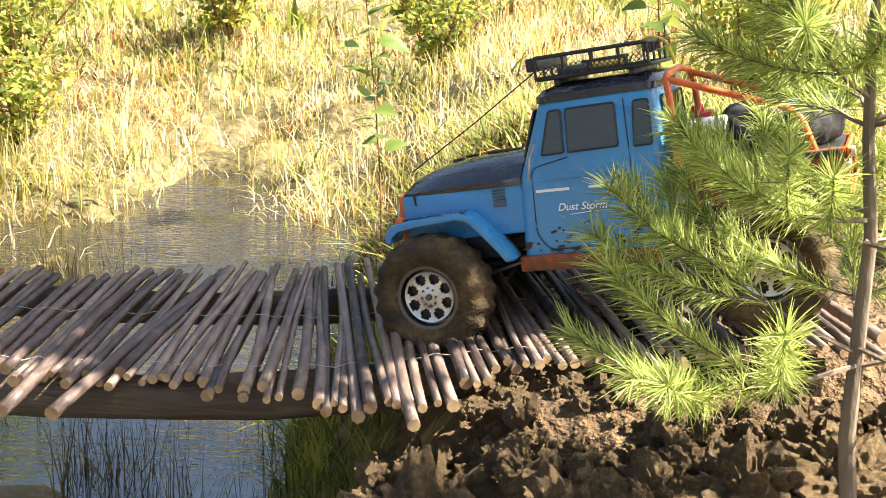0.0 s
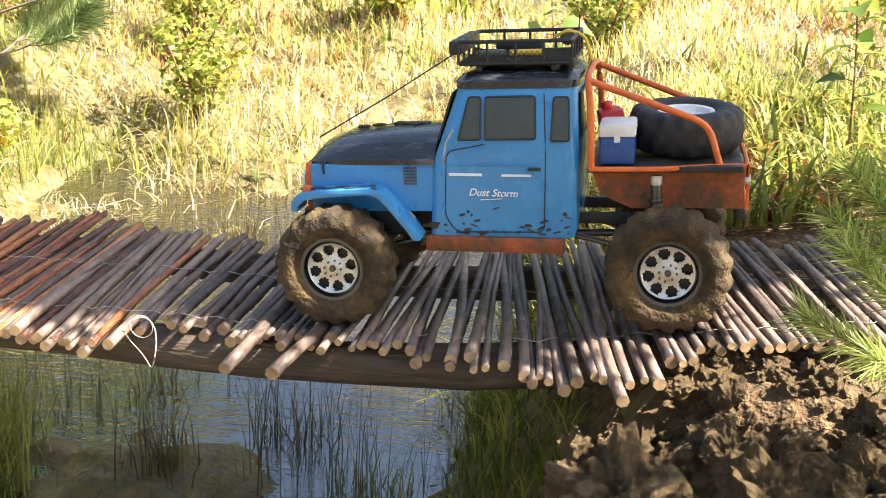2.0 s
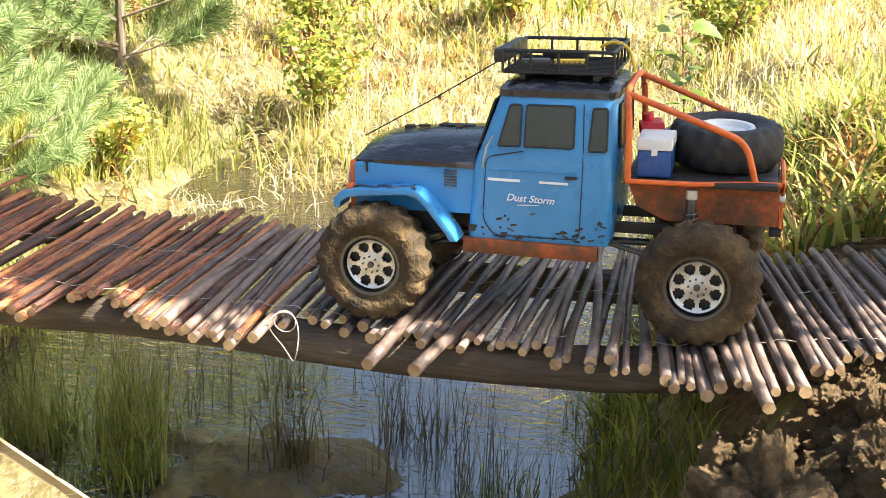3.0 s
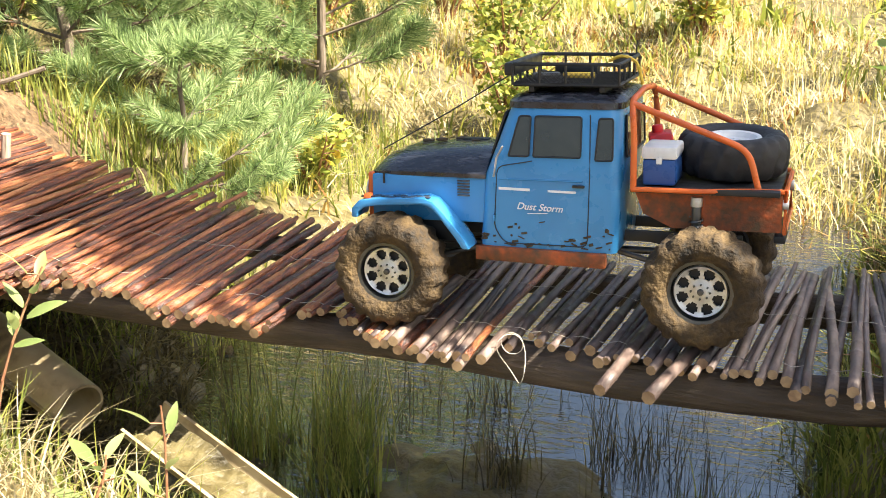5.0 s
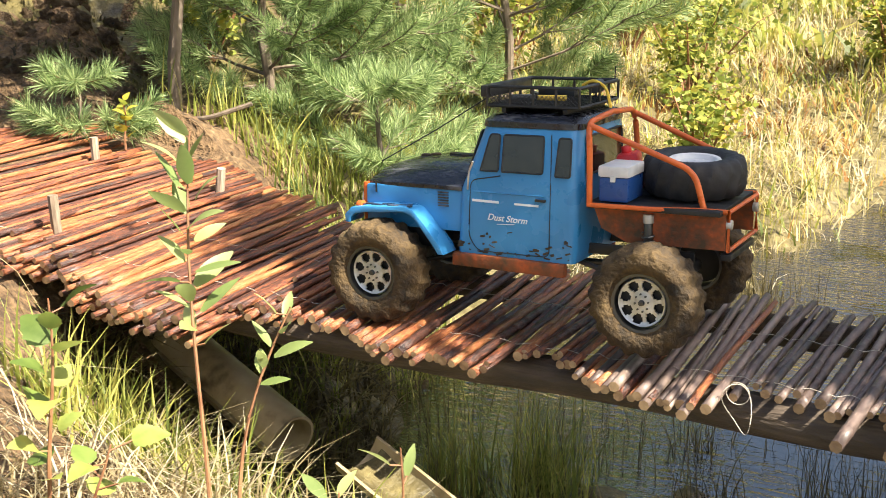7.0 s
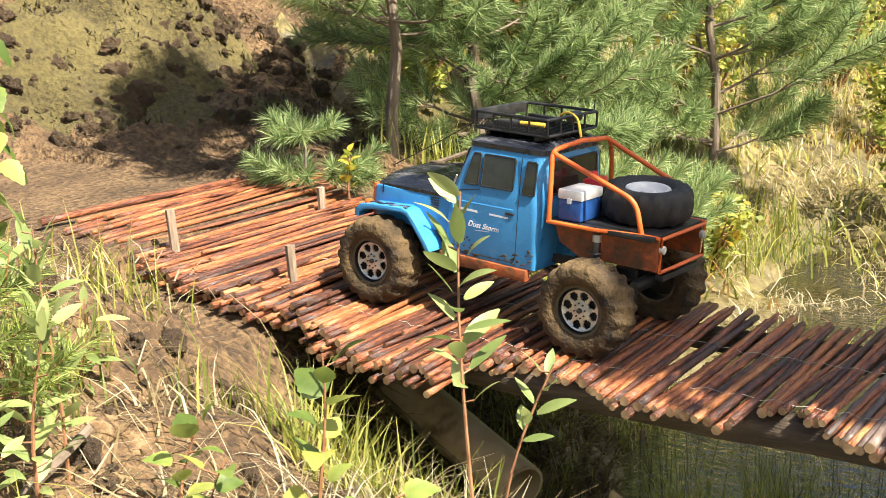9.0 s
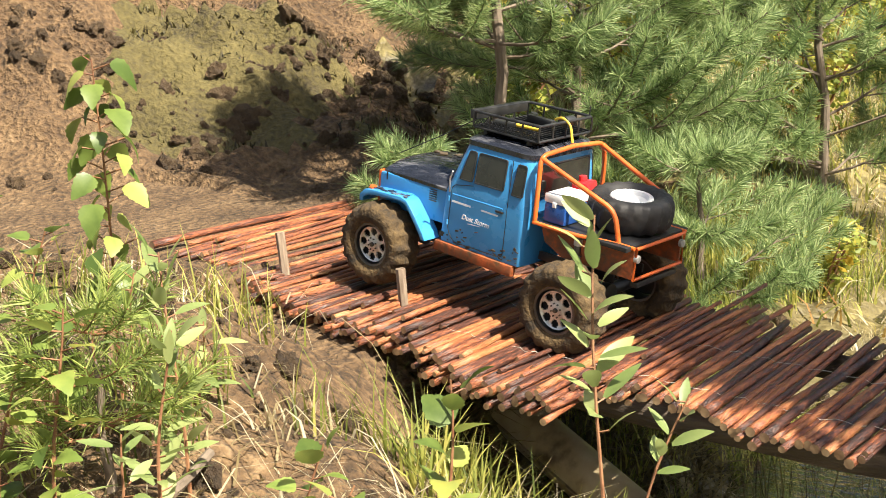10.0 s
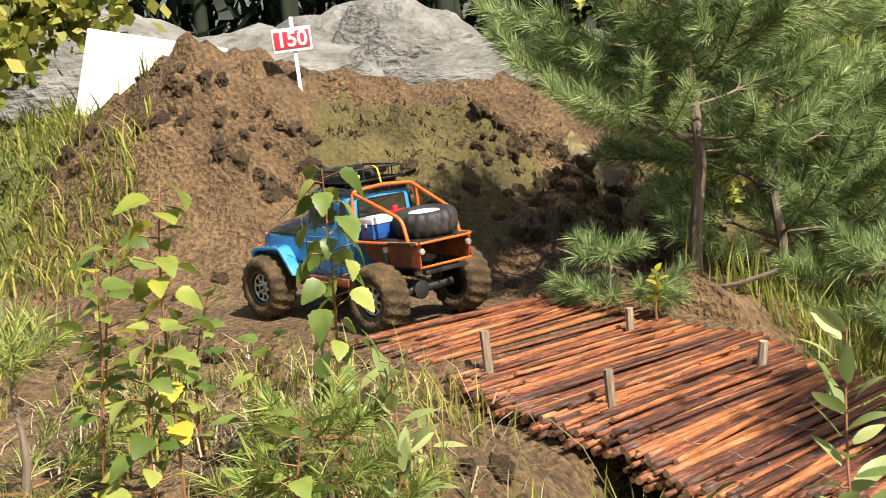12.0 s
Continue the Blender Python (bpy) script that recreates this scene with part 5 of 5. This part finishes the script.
def quad_panel(corners, thick, bm=None, round_=0.0):
    """A flat panel with rounded corners between four corners, thick along its normal."""
    P = [Vector(c) for c in corners]
    n = (P[1] - P[0]).cross(P[3] - P[0]).normalized()
    out = []
    for i in range(4):
        a, b, c = P[i - 1], P[i], P[(i + 1) % 4]
        if round_:
            u, v = (a - b).normalized() * round_, (c - b).normalized() * round_
            for k in range(4):
                t = k / 3
                out.append((b + u) * (1 - t) ** 2 + b * 2 * t * (1 - t) + (b + v) * t * t)
        else:
            out.append(b)
    bm2 = bmesh.new()
    A = [bm2.verts.new(p) for p in out]
    B = [bm2.verts.new(p + n * thick) for p in out]
    bm2.faces.new(A[::-1])
    bm2.faces.new(B)
    for i in range(len(A)):
        bm2.faces.new((A[i], A[(i + 1) % len(A)], B[(i + 1) % len(A)], B[i]))
    bmesh.ops.recalc_face_normals(bm2, faces=bm2.faces)
    return join(bm, bm2)


def build_truck():
    car = tagged(new("model_truck"), "muddy blue model pickup truck with black hood and orange cage", "model truck")
    HW = 0.08
    # cab shell: lower tub and greenhouse in one loft of rounded sections
    def section(z, x0, x1, hw, r, n=5):
        pts = []
        for cx, cy, a0 in ((x1 - r, hw - r, 0), (x0 + r, hw - r, 90), (x0 + r, -hw + r, 180), (x1 - r, -hw + r, 270)):
            for k in range(n + 1):
                a = radians(a0 + 90 * k / n)
                pts.append((cx + r * math.cos(a), cy + r * math.sin(a), z))
        return pts

    def loft(sections, cap=True):
        bm = bmesh.new()
        R = [[bm.verts.new(p) for p in s] for s in sections]
        n = len(R[0])
        for A, B in zip(R, R[1:]):
            for k in range(n):
                bm.faces.new((A[k], A[(k + 1) % n], B[(k + 1) % n], B[k]))
        if cap:
            bm.faces.new(R[0][::-1])
            bm.faces.new(R[-1])
        bmesh.ops.recalc_face_normals(bm, faces=bm.faces)
        return bm
    bm = loft([section(0.087, -0.075, 0.072, 0.079, 0.006), section(0.10, -0.077, 0.072, 0.0805, 0.008), section(0.165, -0.079, 0.068, 0.0825, 0.012),
               section(0.180, -0.079, 0.062, 0.082, 0.014), section(0.236, -0.078, 0.042, 0.0745, 0.016), section(0.2385, -0.077, 0.041, 0.0735, 0.016)])
    body = part("cab", bm, M_BLUE, car, "scuffed light blue painted cab")
    # roof
    bm = loft([section(0.2375, -0.080, 0.044, 0.0755, 0.017), section(0.244, -0.081, 0.044, 0.0755, 0.02), section(0.250, -0.077, 0.038, 0.069, 0.022), section(0.2535, -0.066, 0.026, 0.055, 0.025)])
    part("roof", bm, M_BLACK, car, "worn black roof")
    # hood nose (blue flanks below, black lid above)
    def hood_sec(x, hw, z0, z1, crown):
        pts = [(x, -hw, z0)]
        for k in range(9):
            t = -1 + k / 4
            yy = hw * math.copysign(min(1, abs(t) ** 0.8), t)
            pts.append((x, yy, z1 + crown * (1 - abs(t) ** 2.6)))
        pts.append((x, hw, z0))
        return pts
    bm = loft([hood_sec(0.066, 0.079, 0.1615, 0.166, 0.026), hood_sec(0.12, 0.077, 0.1615, 0.166, 0.024), hood_sec(0.17, 0.074, 0.161, 0.165, 0.02),
               hood_sec(0.192, 0.071, 0.161, 0.164, 0.014), hood_sec(0.2, 0.066, 0.161, 0.163, 0.004)])
    hood = part("hood", bm, M_BLACK, car, "scratched glossy black hood")
    bm = b_box((0.03, 0.012, 0.003), (0.10, -0.005, 0.191), 0.001)
    part("hood_vent", bm, M_PLASTIC, hood)
    bm = b_box((0.132, 0.152, 0.05), (0.132, 0, 0.137), 0.004)
    part("front_body", bm, M_BLUE, car)
    bm = b_box((0.006, 0.148, 0.05), (0.200, 0, 0.138), 0.002)
    g = part("grille_panel", bm, M_ORANGE, car, "orange grille surround")
    for k in range(5):
        part("grille_slat", b_box((0.003, 0.085, 0.004), (0.2035, 0, 0.122 + 0.0075 * k), 0.0008), M_PLASTIC, g)
    for s in (1, -1):
        lamp = part("headlight", b_cyl(0.0125, 0.0125, 0.006, (0.2035, 0.056 * s, 0.14), (0, 90, 0), 20, 0.001), M_LENS_W, car)
        part("headlight_ring", b_tube([(0.206, 0.056 * s + 0.0135 * math.cos(a), 0.14 + 0.0135 * math.sin(a)) for a in [2 * math.pi * k / 20 for k in range(20)]], 0.0016, 6, closed=True), M_CHROME, lamp)
        part("turn_lamp", b_cyl(0.006, 0.005, 0.008, (0.196, 0.092 * s, 0.138), (0, 90, 0), 12, 0.001), M_LENS_R if s < 0 else M_ORANGE, car)
        # fender: an arched blade
        prof = [(0.212, 0.118), (0.212, 0.128), (0.203, 0.137), (0.185, 0.1395), (0.130, 0.1425), (0.118, 0.139), (0.106, 0.127), (0.083, 0.0985), (0.078, 0.0885),
                (0.086, 0.0885), (0.092, 0.098), (0.112, 0.123), (0.121, 0.1325), (0.132, 0.1355), (0.182, 0.132), (0.197, 0.1295), (0.204, 0.124), (0.205, 0.118)]
        y0, y1 = (0.070, 0.104) if s > 0 else (-0.104, -0.070)
        part("fender", b_extrude(prof, y0, y1, 0.0018), M_BLUE, car)
        part("wheel_well", b_extrude([(0.196, 0.115), (0.19, 0.131), (0.132, 0.134), (0.115, 0.124), (0.098, 0.1), (0.098, 0.09), (0.196, 0.09)], 0.02 * s, 0.0695 * s), M_PLASTIC, car)
        # rocker
        part("rocker_sill", b_box((0.142, 0.012, 0.016), (0.006, 0.079 * s, 0.080), 0.003, (0, -1.0, 0)), M_SILL, car, "mud-splashed orange sill")
        # windows sit on the slanted glass house
        def side(x, z, out=0.0):
            f = (z - 0.18) / 0.056
            return (x, s * (0.0822 - 0.0075 * f + out), z)
        for nm, cs in (("door_window", ((0.0125, 0.188), (-0.0375, 0.188), (-0.0375, 0.2295), (0.0115, 0.2295))),
                       ("vent_window", ((0.0395, 0.188), (0.0175, 0.188), (0.0165, 0.2295), (0.0285, 0.2295))),
                       ("quarter_window", ((-0.053, 0.186), (-0.071, 0.186), (-0.0705, 0.2285), (-0.056, 0.2285)))):
            cor = [side(x, z) for x, z in cs]
            if s < 0:
                cor = cor[::-1]
            w = part(nm, quad_panel([Vector(c) + Vector((0, 0.0004 * s, 0)) for c in cor], 0.0012 , round_=0.003), M_GLASS, car, "dusty smoked pane")
            P = [Vector(c) + Vector((0, 0.0013 * s, 0)) for c in cor]
            part("window_seal", b_tube(bend(P + [P[0]], 0.003), 0.0011, 6), M_PLASTIC, w)
        # door seam, handle, hinge, louvres, mirror
        seam = bend([side(0.014, 0.1815, 0.0005)[:1] + (s * 0.0827, 0.183), (0.052, s * 0.0822, 0.176), (0.056, s * 0.0818, 0.11), (0.045, s * 0.0812, 0.093), (-0.045, s * 0.0812, 0.093), (-0.0475, s * 0.0825, 0.17), (-0.0465, s * 0.0765, 0.232)], 0.008)
        part("door_seam", b_tube(seam, 0.0006, 5), M_PLASTIC, car)
        part("body_crease", b_tube([(0.05, s * 0.0824, 0.163), (-0.04, s * 0.083, 0.163)], 0.0009, 6), M_BLUE, car)
        part("door_handle", b_box((0.013, 0.003, 0.003), (-0.036, s * 0.0845, 0.158), 0.001), M_PLASTIC, car)
        for z in (0.12, 0.155):
            part("hinge", b_cyl(0.0014, 0.0014, 0.007, (0.0565, s * 0.0825, z), (0, 0, 0), 8), M_BLUE, car)
        for k in range(6):
            part("louvre", b_box((0.014, 0.002, 0.0018), (0.0915, s * 0.0768, 0.142 + 0.0032 * k), 0.0006), M_BLACK, car)
        part("mirror_arm", b_tube([(0.056, s * 0.083, 0.165), (0.05, s * 0.091, 0.187), (0.042, s * 0.096, 0.2)], 0.0012, 6), M_CHROME, car)
        part("hood_latch", b_cyl(0.0012, 0.0012, 0.012, (0.183, s * 0.0765, 0.158), (0, 0, 0), 8), M_PLASTIC, car)
        # lettering as plain bars
        if s > 0:
            part("lettering", join(b_box((0.034, 0.0006, 0.0028), (0.0335, 0.0826, 0.1525), 0, (0, -1, 0)), b_box((0.03, 0.0006, 0.0024), (-0.018, 0.0827, 0.1515), 0, (0, -1, 0))), M_INK, car, "small white lettering")
            bm = b_box((0.022, 0.0006, 0.0008), (0.008, 0.0826, 0.1272), 0, (0, 3, 0))
            cu = bpy.data.curves.new("script", "FONT")
            cu.body, cu.size, cu.shear, cu.extrude, cu.offset = "Dust Storm", 0.0105, 0.3, 0.0003, 0.00012
            cu.align_x = "CENTER"
            tmp = new("script", cu)
            me = bpy.data.meshes.new_from_object(tmp.evaluated_get(bpy.context.evaluated_depsgraph_get()))
            bpy.data.objects.remove(tmp)
            me.transform(pose(0.006, 0.0832, 0.1305, 90, 2, 180))
            bm.from_mesh(me)
            bpy.data.meshes.remove(me)
            part("door_script", bm, M_INK, car, "white hand-drawn script")
    # windscreen and rear window
    def sheet(xb, zb, xt, zt, hb, ht, nm, sign):
        cor = [(xb, hb, zb), (xb, -hb, zb), (xt, -ht, zt), (xt, ht, zt)]
        if sign < 0:
            cor = cor[::-1]
        cor = [Vector(c) + Vector((0.0006 * sign, 0, 0)) for c in cor]
        w = part(nm, quad_panel(cor, -0.0012 if sign > 0 else -0.0012, round_=0.004), M_GLASS, car)
        P = [c + Vector((0.0012 * sign, 0, 0)) for c in cor]
        part("window_seal", b_tube(bend(P + [P[0]], 0.004), 0.0013, 6), M_PLASTIC, w)
    sheet(0.0605, 0.187, 0.046, 0.231, 0.064, 0.060, "windscreen", 1)
    sheet(-0.0796, 0.186, -0.0786, 0.229, 0.058, 0.055, "rear_window", -1)
    # snorkel on the far pillar
    part("snorkel", b_tube(bend([(0.1, -0.083, 0.15), (0.072, -0.086, 0.172), (0.05, -0.085, 0.236), (0.044, -0.085, 0.262)], 0.01), 0.0055, 10), M_PLASTIC, car)
    # roof rack
    rack = part("roof_rack", b_box((0.112, 0.122, 0.0022), (-0.0165, 0, 0.2595), 0.0005), M_PLASTIC, car, "black roof rack with mesh floor")
    zt = 0.282
    for z, r in ((0.2605, 0.0019), (zt, 0.0021)):
        P = [(-0.073, 0.062, z), (0.04, 0.062, z), (0.04, -0.062, z), (-0.073, -0.062, z)]
        part("rail", b_tube(bend([(-0.03, 0.062, z)] + P[1:] + [P[0], (-0.03, 0.062, z)], 0.007), r, 8), M_PLASTIC, rack)
    for x, y in [(x, y) for x in (-0.073, -0.045, -0.017, 0.011, 0.04) for y in (0.062, -0.062)] + [(x, y) for x in (-0.073, 0.04) for y in (-0.03, 0.0, 0.03)]:
        part("upright", b_cyl(0.0015, 0.0015, 0.022, (x, y, 0.271), (0, 0, 0), 6), M_PLASTIC, rack)
    for k in range(13):
        y = -0.06 + 0.01 * k
        part("floor_slat", b_box((0.112, 0.0014, 0.0022), (-0.0165, y, 0.2618), 0), M_PLASTIC, rack)
    bm = None
    for k in range(22):
        for s in (1, -1):
            bm = b_box((0.0007, 0.001, 0.02), (-0.07 + 0.0052 * k, 0.0625, 0.2665), 0, (0, 45 * s, 0), bm) if k < 21 else bm
    part("rack_mesh", bm, M_PLASTIC, rack)
    part("light_bar", b_box((0.013, 0.118, 0.014), (0.044, 0, 0.276), 0.003), M_PLASTIC, rack)
    for x in (-0.055, 0.02):
        part("rack_foot", b_box((0.006, 0.12, 0.006), (x, 0, 0.2555), 0.001), M_PLASTIC, rack)
    tool = part("tool_handle", b_cyl(0.0035, 0.003, 0.034, (-0.022, 0.018, 0.2665), (0, 88, 20), 10, 0.001), M_YELLOW, rack, "yellow tool handle")
    part("tool_head", b_box((0.03, 0.014, 0.007), (0.012, 0.026, 0.2665), 0.002, (0, 0, 20)), M_STEEL, rack)
    part("jack", b_box((0.05, 0.01, 0.01), (-0.01, -0.028, 0.268), 0.002, (0, 0, -8)), M_PLASTIC, rack)
    part("winch_spool", b_cyl(0.008, 0.008, 0.02, (-0.062, -0.02, 0.278), (90, 0, 0), 12, 0.001), M_STEEL, rack)
    part("strap", b_tube(bend([(-0.05, -0.005, 0.28), (-0.065, 0.0, 0.287), (-0.082, 0.003, 0.28), (-0.088, 0.003, 0.256)], 0.008), 0.0018, 6), M_YELLOW, rack, "yellow strap")
    part("antenna", b_tube([(-0.07, -0.058, 0.282), (-0.071, -0.058, 0.298)], 0.0008, 6), M_PLASTIC, rack)
    part("rope", b_tube([(0.043, 0.035, 0.272), (0.12, 0.037, 0.226), (0.196, 0.04, 0.184)], 0.0008, 6), M_PLASTIC, car, "thin black cord from rack to hood")
    # flat bed, side panels, tail frame
    bed = part("bed", b_extrude([(-0.088, 0.153), (-0.238, 0.153), (-0.238, 0.159), (-0.088, 0.159)], -0.077, 0.077, 0.001), M_PLASTIC, car, "black load bed")
    for s in (1, -1):
        part("bed_edge", b_tube(bend([(-0.09, s * 0.079, 0.157), (-0.16, s * 0.079, 0.157), (-0.215, s * 0.064, 0.157), (-0.242, s * 0.064, 0.157)], 0.01), 0.0028, 8), M_ORANGE, bed)
        # Shade below the bed edge is put into this brown-orange colour.
        part("bed_side", b_extrude([(-0.09, 0.154), (-0.24, 0.154), (-0.24, 0.114), (-0.13, 0.114), (-0.1, 0.128)], s * 0.058, s * 0.061), M_SILL, bed, "orange side panel darkened by mud and painted-in shade")
        part("tail_lamp", b_cyl(0.0055, 0.0055, 0.006, (-0.243, s * 0.056, 0.142), (0, 90, 0), 12, 0.001), M_CHROME, bed)
        # cage: hoop, diagonal, rear bend
        pts = bend([(-0.092, s * 0.078, 0.157), (-0.092, s * 0.078, 0.215), (-0.089, s * 0.074, 0.247), (-0.089, 0, 0.2515)], 0.02, 5)
        part("cage_hoop", b_tube(pts, 0.0034, 10), M_ORANGE, bed)
        pts = bend([(-0.089, s * 0.072, 0.244), (-0.205, s * 0.062, 0.198), (-0.216, s * 0.062, 0.158)], 0.016, 5)
        part("cage_brace", b_tube(pts, 0.0034, 10), M_ORANGE, bed, "chipped orange tube")
        part("frame_rail", b_box((0.3, 0.005, 0.012), (-0.05, s * 0.036, 0.098), 0.001), M_PLASTIC, car)
        part("link_bar", b_tube([(-0.155, s * 0.05, 0.062), (-0.05, s * 0.036, 0.085)], 0.003, 8), M_STEEL, car)
        part("link_bar", b_tube([(0.155, s * 0.05, 0.062), (0.05, s * 0.036, 0.085)], 0.003, 8), M_STEEL, car)
        for x in (-0.155, 0.16):
            bm = b_cyl(0.005, 0.005, 0.03, (x, s * 0.062, 0.125), (0, 0, 0), 12, 0.001)
            sh = part("shock_body", bm, M_STEEL, car)
            part("shock_cap", b_cyl(0.0062, 0.0062, 0.01, (x, s * 0.062, 0.143), (0, 0, 0), 14, 0.001), M_CHROME, sh)
            part("spring", b_tube([(x + 0.0068 * math.cos(q * 0.9), s * 0.062 + 0.0068 * math.sin(q * 0.9), 0.088 + 0.0008 * q) for q in range(50)], 0.0011, 5), M_STEEL, sh)
    part("tail_frame", b_tube([(-0.243, 0.06, 0.156), (-0.243, 0.06, 0.114), (-0.243, -0.06, 0.114), (-0.243, -0.06, 0.156)], 0.0025, 6, closed=True), M_ORANGE, bed)
    part("rear_bumper", b_box((0.012, 0.1, 0.008), (-0.238, 0, 0.104), 0.002), M_PLASTIC, car)
    for x in (-0.1675, 0.1675):
        part("axle", b_cyl(0.009, 0.009, 0.15, (x, 0, 0.0625), (90, 0, 0), 14), M_STEEL, car)
        part("differential", b_cyl(0.018, 0.014, 0.03, (x, 0.01, 0.0625), (0, 90, 0), 14, 0.003), M_STEEL, car)
    part("drive_shaft", b_cyl(0.004, 0.004, 0.3, (0, 0.0, 0.073), (0, 90, 0), 10), M_STEEL, car)
    part("gearbox", b_box((0.11, 0.05, 0.03), (0.0, 0, 0.092), 0.004), M_PLASTIC, car)
    part("front_bumper", b_box((0.012, 0.12, 0.012), (0.206, 0, 0.106), 0.003), M_PLASTIC, car)
    # mud spatter and paint chips low on the doors
    rnd = random.Random(5)
    bm = None
    for k in range(46):
        x = rnd.uniform(-0.07, 0.07)
        z = 0.09 + abs(rnd.gauss(0, 0.012))
        bm = b_box((rnd.uniform(0.0015, 0.008), 0.0012, rnd.uniform(0.0008, 0.003)), (x, 0.0806 + 0.0012 * min(1, (z - 0.087) / 0.05), z), 0.0003, (0, rnd.uniform(-25, 25), 0), bm, 1)
    part("mud_spatter", bm, M_DIRT, car, "flecks of dried mud")["kind"] = "stuff"
    bm = None
    for k in range(18):
        t = k / 17
        part("paint_chip", b_box((rnd.uniform(0.004, 0.012), rnd.uniform(0.003, 0.009), 0.0012), (0.2 - 0.075 * t, 0.1 - 0.012 * rnd.random(), 0.1392 + 0.0028 * t + 0.0004), 0.0003, None, None, 1), M_BLACK, car, "worn black scrape")
    for k in range(4):
        part("mud_lump", b_box((0.012, 0.009, 0.003), (0.16 - 0.02 * k, -0.01 + 0.012 * (k % 2), 0.1905 - 0.0035 * (k == 0)), 0.0012, (0, 0, 40 * k)), M_DIRT, hood)
    wheels = [make_wheel(car, x, y, 1 if y > 0 else -1) for x in (0.1675, -0.1675) for y in (0.1, -0.1)]
    # what the bed carries rides along: parts of the load
    spare = new("spare_wheel")
    spare.parent = car
    spare.matrix_basis = pose(-0.183, -0.012, 0.184, 86, 0, 20) @ Matrix.Diagonal((0.94, 0.78, 0.94, 1))
    make_tyre(M_RUBBER, "tyre", spare, 0.0004)
    part("rim", lathe([(0.032, 0.019), (0.0305, 0.0225), (0.026, 0.0215), (0.023, 0.015), (0.012, 0.013), (0.009, 0.018), (0.001, 0.0185)], 32), M_WHITE, spare, "white plastic rim")
    cooler = part("cool_box", b_box((0.034, 0.052, 0.027), (-0.117, 0.045, 0.1735), 0.003), M_COOLER, car, "blue picnic cool box")
    part("lid", b_box((0.036, 0.054, 0.013), (-0.117, 0.045, 0.1935), 0.003), M_WHITE, cooler, "white lid")
    part("handle", b_tube(bend([(-0.117, 0.018, 0.19), (-0.117, 0.015, 0.18), (-0.117, 0.015, 0.17)], 0.004), 0.0015, 6), M_WHITE, cooler)
    part("latch", b_box((0.006, 0.002, 0.007), (-0.117, 0.0725, 0.186), 0.0006), M_WHITE, cooler)
    can = part("fuel_can", b_box((0.026, 0.034, 0.044), (-0.108, -0.012, 0.182), 0.005, (0, 8, 10)), M_RED, car, "red fuel can")
    part("cap", b_cyl(0.006, 0.006, 0.008, (-0.102, -0.012, 0.207), (0, 8, 0), 10, 0.001), M_RED, can)
    part("sack", b_cyl(0.018, 0.012, 0.03, (-0.112, -0.052, 0.173), (0, 80, 30), 12, 0.006), M_COOLER, car, "crumpled blue bag")
    return car, wheels


# ---- the truck's drive ----
truck, wheels = build_truck()
CAR = [
    (0.0, 0.0481, 1.5612, 0.3660, 4.28, 13.17, 162.39),
    (0.5, -0.0358, 1.5616, 0.3617, -0.88, 13.47, 176.71),
    (1.0, -0.1309, 1.5799, 0.3511, -3.10, 9.58, 178.96),
    (1.5, -0.2045, 1.5744, 0.3501, 1.02, 7.52, 178.24),
    (2.0, -0.2810, 1.5677, 0.3440, 1.94, 4.64, 177.92),
    (2.5, -0.3374, 1.5728, 0.3314, 1.27, 1.79, 178.06),
    (3.0, -0.3937, 1.5700, 0.3315, 1.15, 2.32, 178.69),
    (3.2, -0.4170, 1.5764, 0.3277, 1.55, 2.39, 178.34),
    (5.0, -0.6320, 1.5541, 0.3266, 2.89, 2.19, 183.12),
    (5.5, -0.6895, 1.5544, 0.3265, 3.10, 1.82, 182.49),
    (6.0, -0.7608, 1.5545, 0.3238, 3.01, 1.52, 182.34),
    (6.5, -0.8347, 1.5500, 0.3287, 2.81, 2.30, 181.79),
    (8.5, -1.2477, 1.5770, 0.3365, 2.94, -3.93, 179.26),
    (9.5, -1.4166, 1.5798, 0.3561, 0.90, -5.48, 180.49),
    (10.0, -1.5406, 1.5762, 0.3705, 0.69, -9.81, 179.92),
    (10.5, -1.6669, 1.5842, 0.3883, -3.11, -7.20, 179.63),
    (11.0, -1.8435, 1.5758, 0.4165, -2.56, -9.57, 179.86),
    (11.5, -2.0672, 1.5766, 0.4291, -2.25, -2.85, 181.69),
    (12.0, -2.3404, 1.5610, 0.4296, -0.82, -0.09, 181.75),
]


def motions():
    walk(truck, [(t, pose(x, y, z, rx, ry, rz)) for t, x, y, z, rx, ry, rz in CAR])
    # wheels roll with the distance covered; rows close enough to stay under a quarter turn
    ts = [r[0] for r in CAR]
    for wheel in wheels:
        home = wheel.matrix_basis.translation.copy()
        rows, k = [], 0
        for i in range(61):
            t = 0.2 * i
            x = float(np.interp(t, ts, [r[1] for r in CAR]))
            y = float(np.interp(t, ts, [r[2] for r in CAR]))
            if i:
                k += math.hypot(x - px, y - py) / R_TYRE
            px, py = x, y
            rows.append((t, pose(home.x, home.y, home.z, 0, math.degrees(k), 0)))
        walk(wheel, rows)


motions()
